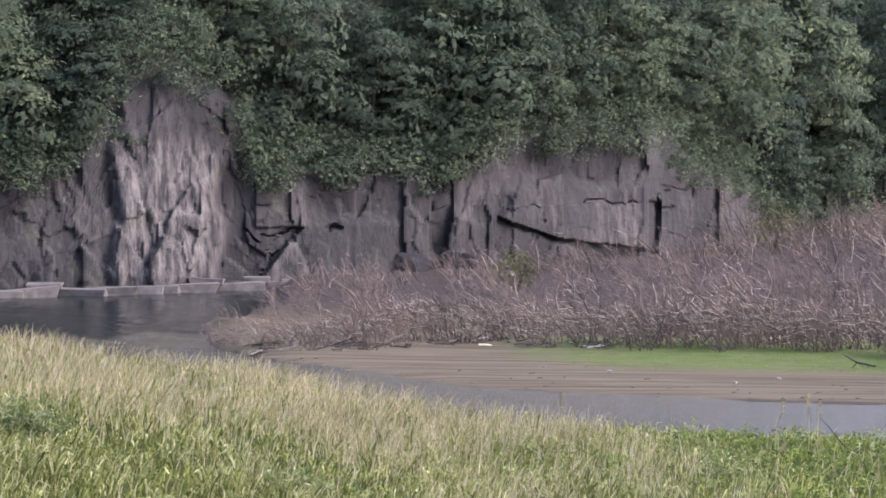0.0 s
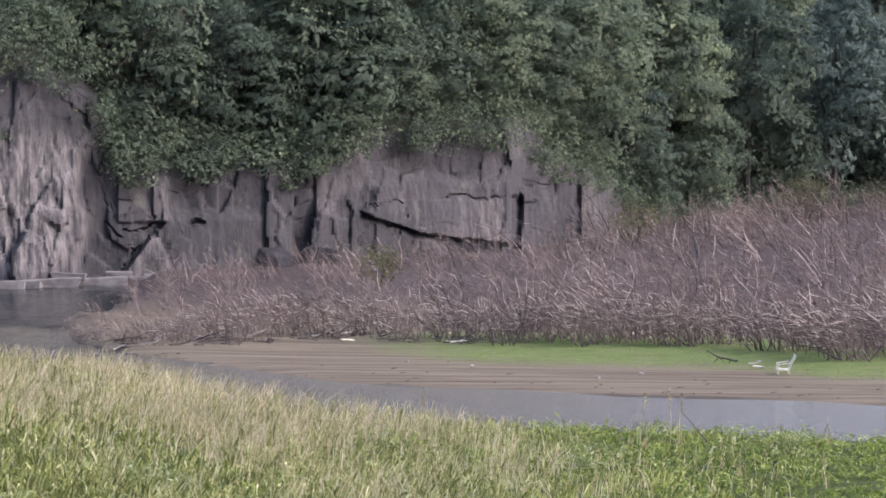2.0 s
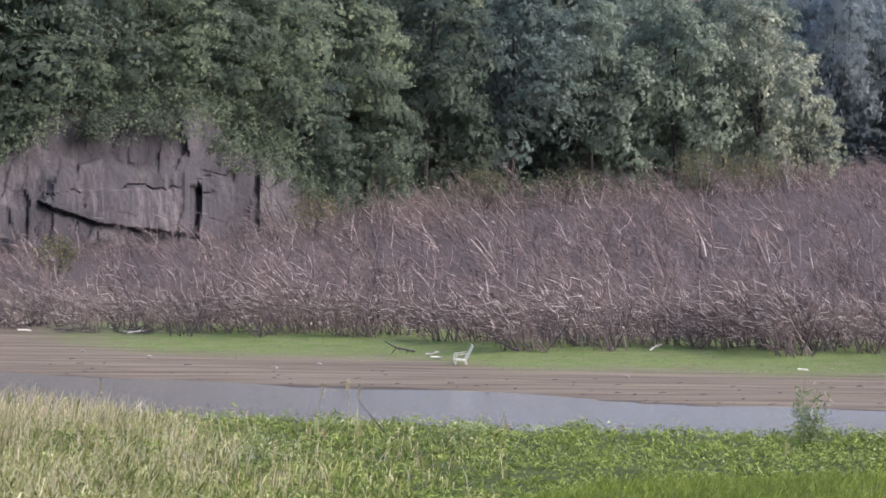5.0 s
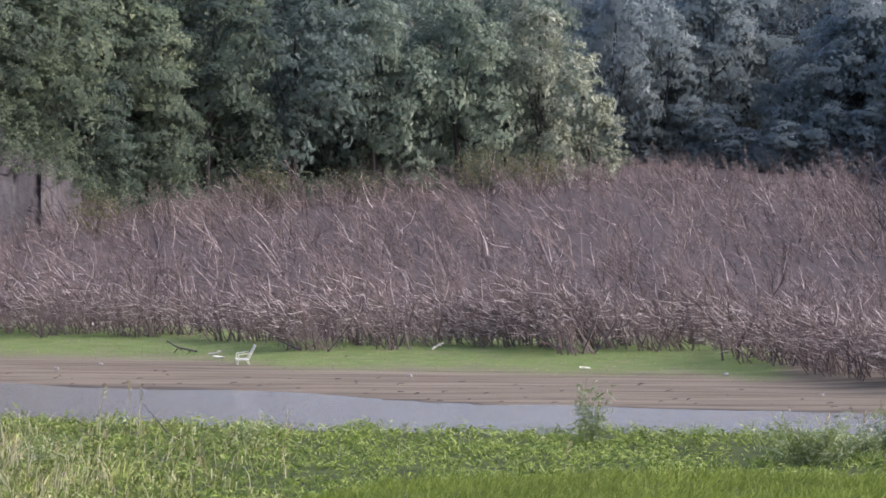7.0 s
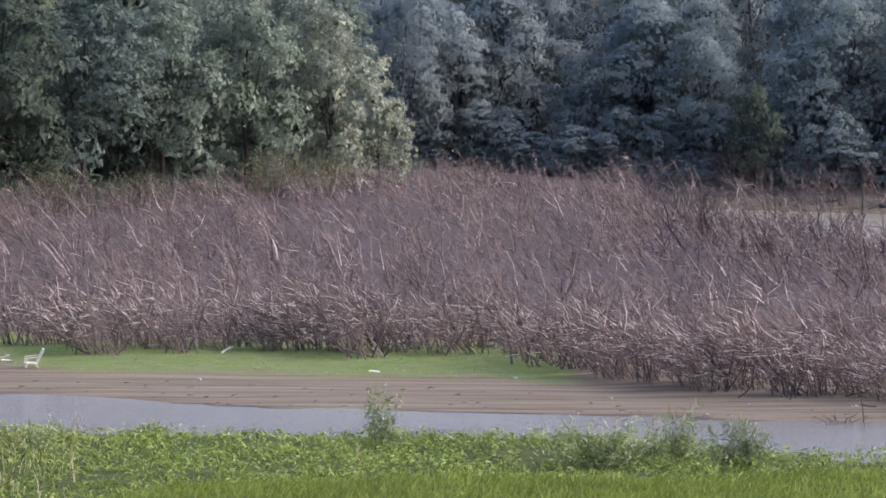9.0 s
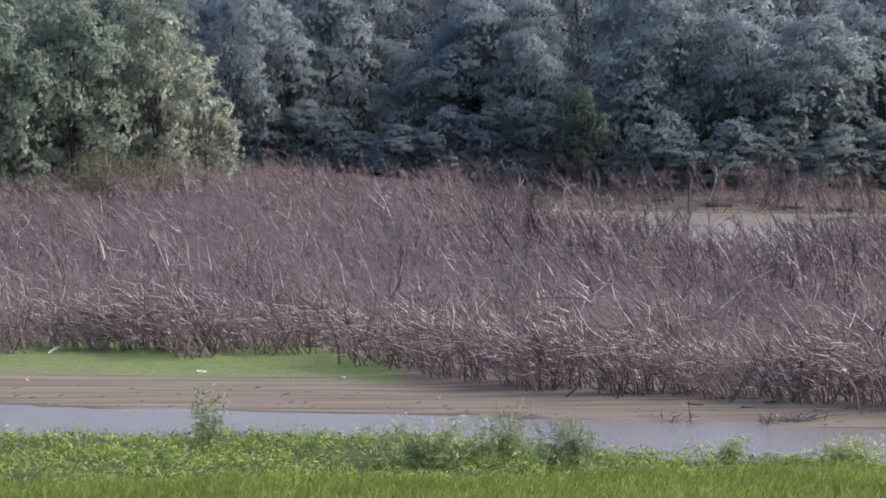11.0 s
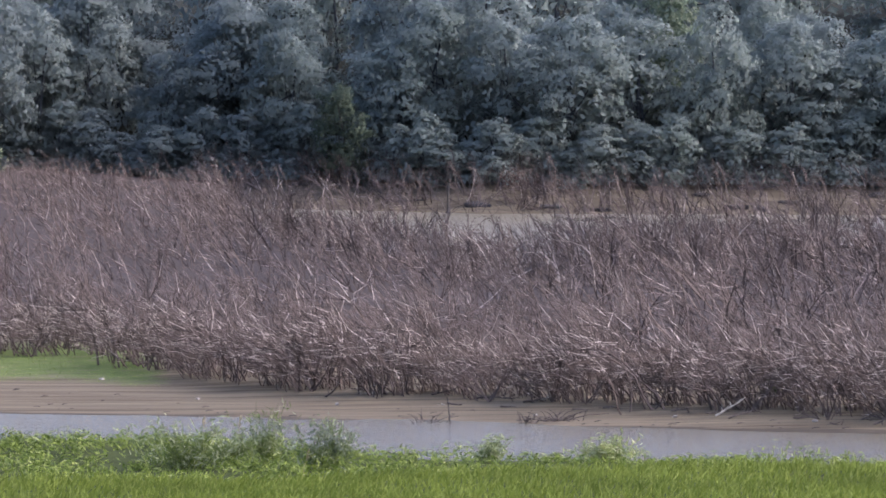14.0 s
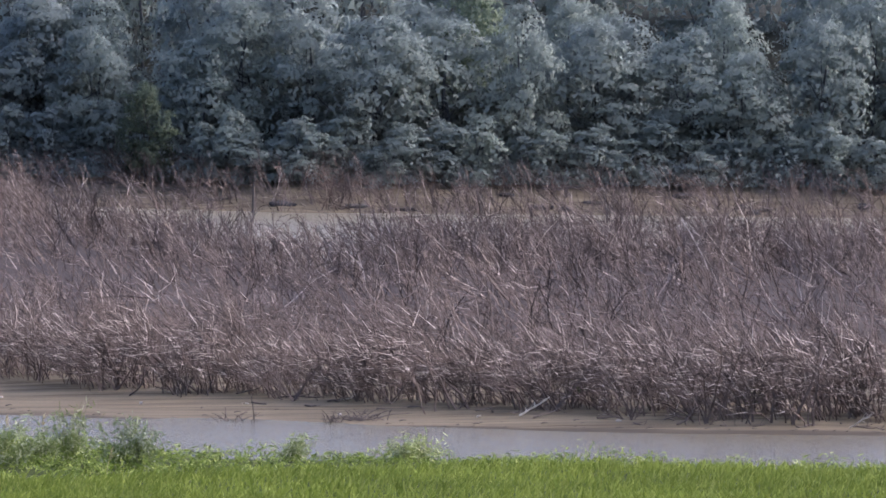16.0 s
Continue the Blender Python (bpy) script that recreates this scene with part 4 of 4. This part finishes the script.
def spot(az, d, lift=0.0):
    return tuple(float(c) for c in polar(az, d, float(land(az, d)) + lift))


def garden_chair(az, d, turn):
    """A moulded garden chair half sunk in the mud, its back to +x."""
    e = tagged(new("garden_chair"), "weathered white plastic garden chair stuck in the mud", "chair")
    part("seat", slab_mesh((0.50, 0.46, 0.035), (0, 0, 0.36), (0, 6, 0)), M_PLASTIC, e)
    back = part("backrest", slab_mesh((0.04, 0.44, 0.09), (0.50, 0, 0.86), (0, 30, 0)), M_PLASTIC, e)
    for y in (-0.19, -0.095, 0, 0.095, 0.19):
        part("slat", slab_mesh((0.035, 0.06, 0.50), (0.36, y, 0.60), (0, 30, 0), 0.008), M_PLASTIC, back)
    for x, y in ((-0.2, -0.2), (-0.2, 0.2), (0.22, -0.2), (0.22, 0.2)):
        part("leg", slab_mesh((0.05, 0.05, 0.46), (x * 1.12, y * 1.08, 0.15), (0, -14 if x > 0 else 10, 0), 0.01), M_PLASTIC, e)
    for y in (-0.25, 0.25):
        part("armrest", slab_mesh((0.52, 0.055, 0.035), (0.06, y, 0.60), (0, -6, 0)), M_PLASTIC, e)
        part("arm_post", slab_mesh((0.04, 0.045, 0.24), (-0.18, y, 0.48), (0, 8, 0), 0.01), M_PLASTIC, e)
    e.matrix_world = pose(*spot(az, d, -0.20), 4, -3, turn) @ Matrix.Scale(1.12, 4)


garden_chair(-3.68, 180.6, 12)


def rock_mesh(seed, size):
    """An angular boulder."""
    r = np.random.default_rng(seed)
    bm = bmesh.new()
    for p in r.normal(size=(22, 3)):
        q = p / np.abs(p).max() * r.uniform(0.75, 1.0)
        bm.verts.new(q * np.array(size) / 2)
    bmesh.ops.convex_hull(bm, input=bm.verts)
    bmesh.ops.delete(bm, geom=[v for v in bm.verts if not v.link_faces], context="VERTS")
    bmesh.ops.bevel(bm, geom=bm.edges[:], offset=0.04 * min(size), segments=1, affect="EDGES")
    return bm


def loose(name, bm, mat, m, label, category, group=""):
    me = bpy.data.meshes.new(name)
    bm.to_mesh(me)
    bm.free()
    me.materials.append(mat)
    ob = tagged(new(name, me), label, category, group)
    ob.matrix_world = m
    return ob


r2 = np.random.default_rng(17)
# ledge of flat slabs along the cliff's foot, and smaller ones on it
def ledge_block(seed, size):
    r = np.random.default_rng(seed)
    bm = bmesh.new()
    bmesh.ops.create_cube(bm, size=1)
    for v in bm.verts:
        v.co += Vector(r.uniform(-0.06, 0.06, 3))
    bmesh.ops.scale(bm, vec=size, verts=bm.verts)
    bmesh.ops.bevel(bm, geom=bm.edges[:], offset=0.05, segments=1, affect="EDGES")
    return bm


for n in range(16):
    up = n in (1, 4, 10, 12)
    w = r2.uniform(1.6, 2.2) if up else r2.uniform(3.4, 5.0)
    a = -17.0 + n * 0.36 + r2.uniform(-0.05, 0.05)
    p = polar(a, FOOT(a) - (0.3 if up else 0.9) + r2.uniform(-0.15, 0.15), 0.55 if up else 0.12)
    loose("boulder", ledge_block(n, (w, 1.5, r2.uniform(0.3, 0.5) if up else r2.uniform(0.6, 0.75))), M_LEDGE, pose(*p, r2.normal(0, 2), r2.normal(0, 2), -a + r2.normal(0, 5)),
          "flat pale grey-brown stone slab at the cliff's waterline", "boulder", "slabs below the cliff")
# rubble and blocks low on the cliff further along
for a, b, w, h in ((-13.05, 0.9, 1.3, 0.7), (-10.6, 0.3, 1.8, 1.6), (-9.9, 0.0, 2.2, 1.4)):
    loose("boulder", rock_mesh(int(-a * 10), (w * 1.5, 1.6, h)), M_ROCK, pose(*spot(a, FOOT(a) - b, h * 0.25), 6, -8, a * 20),
          "large angular grey-brown rock block leaning on the cliff", "boulder", "blocks against the cliff")
# pale stones and scraps on the mud bar
for n, (a, b) in enumerate(((-7.9, 0.45), (-5.6, 0.4), (-4.0, 0.75), (-3.95, 0.62), (-1.4, 0.42), (-6.2, 0.3), (2.9, 0.6), (4.2, 0.4), (6.1, 0.5), (8.8, 0.4), (10.7, 0.5), (-8.8, 0.5), (12.6, 0.5))):
    d = SHORE(a) + b * (FRONT(a) - SHORE(a))
    loose("stone", rock_mesh(60 + n, (r2.uniform(0.15, 0.32), 0.18, 0.12)), M_STONE, pose(*spot(a, d, 0.03), 0, 0, r2.uniform(0, 180)), "small pale stone lying on the mud", "stone", "stones on the mud bar")
for a, d, ln, turn in ((0.98, 178.5, 0.46, 6), (-4.02, 184.0, 0.4, -10), (-9.6, 200.5, 0.7, 35)):
    loose("board", slab_mesh((ln, 0.16, 0.05)), M_PLASTIC, pose(*spot(a, d, 0.06), 10, 4, turn), "short piece of pale board on the turf", "board", "scraps on the mud bar")


def branch(seed, length, thick, mat, m, label, kids=4, category="branch", group="", curl=0.25, name="branch"):
    """A fallen or standing branch along +x with side twigs."""
    r = np.random.default_rng(seed)
    b = Bag()
    way, p = np.array([1.0, 0, 0]), np.zeros(3)
    pts = [p]
    for _ in range(6):
        way = way + r.normal(0, curl, 3) * (1, 1, 0.6)
        way /= np.linalg.norm(way)
        p = p + way * length / 6
        pts.append(p)
    tube(b, pts, thick, thick * 0.4, 6)
    for _ in range(kids):
        i = r.integers(1, 6)
        w = way + r.normal(0, 0.7, 3)
        w *= length * r.uniform(0.15, 0.4) / np.linalg.norm(w)
        tube(b, [pts[i], pts[i] + w * 0.5 + r.normal(0, 0.03, 3), pts[i] + w], thick * 0.5, thick * 0.2, 4)
    ob = tagged(new(name, mesh_of(name, *b.done(), mat, True)), label, category, group)
    ob.matrix_world = m
    return ob


# driftwood along the tip of the bar and under the front shrubs
for n in range(96):
    a = r2.uniform(-13.5, -8.0)
    d = FRONT(a) - r2.uniform(-2.5, 1.6)
    pale = r2.random() < 0.06
    branch(200 + n, r2.uniform(0.4, 1.6), r2.uniform(0.02, 0.05), M_BONE if pale else M_DRIFT, pose(*spot(a, d, 0.06), 0, r2.normal(-4, 8), r2.uniform(-40, 40)),
           "bleached driftwood branch on the shore" if pale else "dark driftwood branch on the shore", 3, "driftwood", "driftwood on the bar")
for n in range(34):
    a = r2.uniform(5.5, 16.5)
    d = FRONT(a) - r2.uniform(-1, 3.5)
    pale = r2.random() < 0.15
    branch(300 + n, r2.uniform(0.6, 2.2), r2.uniform(0.02, 0.045), M_BONE if pale else M_DRIFT, pose(*spot(a, d, 0.05), 0, r2.normal(-6, 10), r2.uniform(-60, 60)),
           "bleached dead branch lying on the mud" if pale else "dark dead branch lying on the mud", 4, "branch", "dead branches on the mud")
for n, (a, d, ln, turn, mat) in enumerate(((-4.3, 186.5, 1.9, 170, M_DRIFT), (-4.15, 184.8, 0.6, 10, M_BONE), (-1.1, 187.5, 0.6, 5, M_BONE), (-8.2, 197.5, 1.0, 30, M_BONE), (-2.9, 186.5, 2.4, 150, M_DRIFT), (3.4, 182, 1.5, 20, M_DRIFT))):
    branch(360 + n, ln, 0.05, mat, pose(*spot(a, d, 0.12), 0, -12, turn), "weathered fallen branch on the turf", 3, "branch", "fallen branches on the turf")
# sticks standing at the water's edge, and the post in the far bay
branch(400, 1.15, 0.03, M_DARK, pose(*spot(7.65, 155.6, -0.05), 0, -97, 0), "thin dark stick standing in the mud", 1, "stick", curl=0.06, name="stick")
branch(401, 1.3, 0.025, M_DARK, pose(*spot(14.4, 157.0, -0.05), 0, -62, 180), "thin dark stick leaning in the mud", 1, "stick", curl=0.08, name="stick")
branch(402, 1.5, 0.028, M_DARK, pose(*spot(-4.68, 139.5, 0.0), 0, -52, 180), "dark broken reed stalk leaning over the bank", 0, "stick", curl=0.04, name="stick")
bm = bmesh.new()
bmesh.ops.create_cone(bm, cap_ends=True, segments=10, radius1=0.13, radius2=0.10, depth=3.9)
loose("post", bm, M_DARK, pose(*polar(7.58, 404, 0.95), 0, 1.5, 0), "dark wooden post standing in shallow water", "post")
# heap of brushwood and a dry tussock on the shore
for a, d, n, w in ((7.35, 156.3, 14, 0.5), (9.1, 157.0, 40, 0.75), (8.7, 156.2, 16, 0.4)):
    e = tagged(new("brushwood"), "low heap of dry brown brushwood on the shore", "brushwood", "brushwood on the shore")
    for _ in range(n):
        b = Bag()
        p = r2.normal(0, w * 0.5, 3) * (1, 0.6, 0)
        q = p + np.array([r2.normal(0, w * 0.6), r2.normal(0, 0.3), abs(r2.normal(0.22, 0.15))])
        tube(b, [p, (p + q) / 2 + (0, 0, 0.08), q], 0.022, 0.008, 4)
        new("twig", mesh_of("twig", *b.done(), M_DRIFT)).parent = e
    e.matrix_world = pose(*spot(a, d))
# fallen trunks and ledges on the far bank
for n, (a, d, ln, turn, tip) in enumerate(((5.45, 427, 6.5, 3, 0), (5.1, 424, 3.2, 165, -28), (4.95, 420, 2.6, 20, 15), (6.9, 415, 3.0, 10, -5), (11.5, 425, 4, -5, 0), (8.9, 417, 2.5, 100, -50))):
    branch(420 + n, ln, 0.2, M_DARK if n != 1 else M_DRIFT, pose(*spot(a, d, 0.35), 0, tip, turn), "fallen tree trunk on the far bank", 2, "log", "logs on the far bank", 0.05, "log")
for n in range(14):
    a = r2.uniform(4.6, 16.5)
    loose("boulder", rock_mesh(500 + n, (r2.uniform(1, 3.2), 1.5, r2.uniform(0.4, 0.9))), M_ROCK, pose(*spot(a, FOOT(a) + r2.uniform(2, 14), 0.15), 0, 0, r2.uniform(-15, 15)),
          "low rock ledge on the bare far bank", "boulder", "ledges of the far bank")


def weed_bush(seed, az, d, height, width, mat, label):
    """A bushy weed: upright stems with drooping narrow leaves."""
    r = np.random.default_rng(seed)
    e = tagged(new("weed_bush"), label, "bush", "weed bushes on the bank")
    st, lv = Bag(), []
    nor = []
    for _ in range(int(26 * width)):
        p = np.array([r.normal(0, width * 0.2), r.normal(0, 0.15), -0.05])
        q = p + np.array([r.normal(0.18, width * 0.34), r.normal(0, 0.2), height * r.uniform(0.5, 1.2)])
        mid = (p + q) / 2 + np.array([0, 0, height * 0.06])
        tube(st, [p, mid, q], 0.012, 0.005)
        t = r.uniform(0.2, 1.0, 22)[:, None]
        lv.append(p + (q - p) * t + r.normal(0, 0.10, (22, 3)))
        nor.append(r.normal(0, 0.7, (22, 3)) + (0.2, -0.4, 0.5))
    lv, nor = np.concatenate(lv), np.concatenate(nor)
    v, f = cards(lv, nor, r.uniform(0.14, 0.34, len(lv)), r.uniform(0.03, 0.06, len(lv)))
    new("stalk", mesh_of("stalk", *st.done(), M_WEED)).parent = e
    new("foliage", mesh_of("foliage", v, f, mat)).parent = e
    e.matrix_world = pose(*spot(az, d))


M_BUSH = leafy("bush_leaf", ((0, (0.12, 0.155, 0.055)), (0.6, (0.25, 0.295, 0.125)), (1, (0.58, 0.60, 0.42))))
for n, (a, d, h, w) in enumerate(((1.03, 139, 1.9, 0.9), (4.0, 133, 1.35, 2.2), (5.1, 136, 1.75, 1.2), (5.95, 134, 1.5, 1.8), (4.6, 135, 0.95, 1.2), (9.7, 139, 0.75, 1.5), (8.1, 139, 0.8, 0.9), (-3.6, 134, 1.1, 1.0), (-6.4, 126, 1.0, 1.0), (-15.9, 112, 1.1, 1.6), (-12.2, 108, 1.0, 1.4))):
    weed_bush(600 + n, a, d, h, w, M_BUSH, "bushy grey-green weed with drooping leaves on the bank")


def plume(seed, az, d, height):
    """A tall dry grass stalk with a feathery head."""
    r = np.random.default_rng(seed)
    e = tagged(new("grass_plume"), "tall dry grass stalk with a feathery straw head", "grass", "tall stalks on the bank")
    b, h = Bag(), Bag()
    top = np.array([r.normal(0.15, 0.12), 0, height])
    tube(b, [(0, 0, -0.05), (0.02, 0, height * 0.5), top], 0.010, 0.005)
    for _ in range(24):
        p = top * r.uniform(0.72, 1.0)
        tube(h, [p, p + np.array([r.normal(0.05, 0.05), r.normal(0, 0.03), r.uniform(0.02, 0.12)])], 0.012, 0.004)
    new("stalk", mesh_of("stalk", *b.done(), M_STRAW)).parent = e
    new("head", mesh_of("head", *h.done(), M_STRAW)).parent = e
    e.matrix_world = pose(*spot(az, d))


for n in range(30):
    a = r2.uniform(-16.5, -2.5) if n < 24 else r2.uniform(-2, 6)
    plume(700 + n, a, r2.uniform(118, 141), r2.uniform(1.2, 1.75) if a < -8 else r2.uniform(0.9, 1.35))


for n, (a, d, h) in enumerate(((-5.62, 138, 1.75), (-5.2, 138.5, 1.85), (-5.08, 138.5, 1.7), (-8.6, 139, 1.6))):
    plume(760 + n, a, d, h)


def green_shrub(seed, az, d, height, width):
    """A leafy shrub still green at the back of the thicket."""
    r = np.random.default_rng(seed)
    e = tagged(new("green_shrub"), "olive green leafy shrub among the dead ones", "shrub", "green shrubs of the thicket")
    st = Bag()
    n = int(500 * width / 3)
    g = r.normal(size=(n, 3))
    g /= np.linalg.norm(g, axis=1)[:, None]
    c = g * r.uniform(0.5, 1, (n, 1)) * (width / 2, width / 3, height / 2) + (0, 0, height * 0.55)
    for i in range(0, n, 25):
        tube(st, [(c[i, 0] * 0.2, 0, -0.1), c[i] * (0.6, 0.6, 0.5), c[i]], 0.03, 0.008)
    v, f = cards(c, g + r.normal(0, 0.4, g.shape), r.uniform(0.18, 0.36, n), r.uniform(0.08, 0.14, n))
    new("stalk", mesh_of("stalk", *st.done(), M_STEM)).parent = e
    new("foliage", mesh_of("foliage", v, f, M_OLIVE)).parent = e
    e.matrix_world = pose(*spot(az, d))


M_OLIVE = leafy("olive_leaf", ((0, (0.08, 0.085, 0.045)), (0.7, (0.13, 0.13, 0.07)), (1, (0.22, 0.20, 0.12))))
for n, (a, d, h, w) in enumerate(((-9.2, 240, 2.6, 3), (-5.7, 283, 3.4, 4), (-3.4, 330, 3.6, 5), (-0.4, 344, 4.2, 6), (0.3, 342, 3.6, 5), (-2.2, 338, 3.0, 5), (12.0, 166, 0.9, 1.0), (14.4, 163, 0.8, 0.9))):
    green_shrub(800 + n, a, d, h, w)


# clods, bark and twig scraps along the water line
def build_debris():
    b = Bag()
    for n in range(170):
        a = rng.uniform(-12.5, 16.8)
        s0, f0 = SHORE(a), FRONT(a)
        d = s0 + abs(rng.normal(0, 0.22)) * (f0 - s0) + 0.2
        p = np.array(spot(a, d, 0.015))
        ln = rng.uniform(0.06, 0.3)
        w = np.array([ln, rng.normal(0, 0.3) * ln, rng.uniform(0, 0.12) * ln])
        tube(b, [p, p + w * 0.5 + (0, 0, 0.02), p + w], rng.uniform(0.008, 0.022), 0.006, 4)
    tagged(new("shore_debris", mesh_of("shore_debris", *b.done(), M_DARK)), "dark scraps of wood and clods along the water line", "debris", kind="stuff")


build_debris()
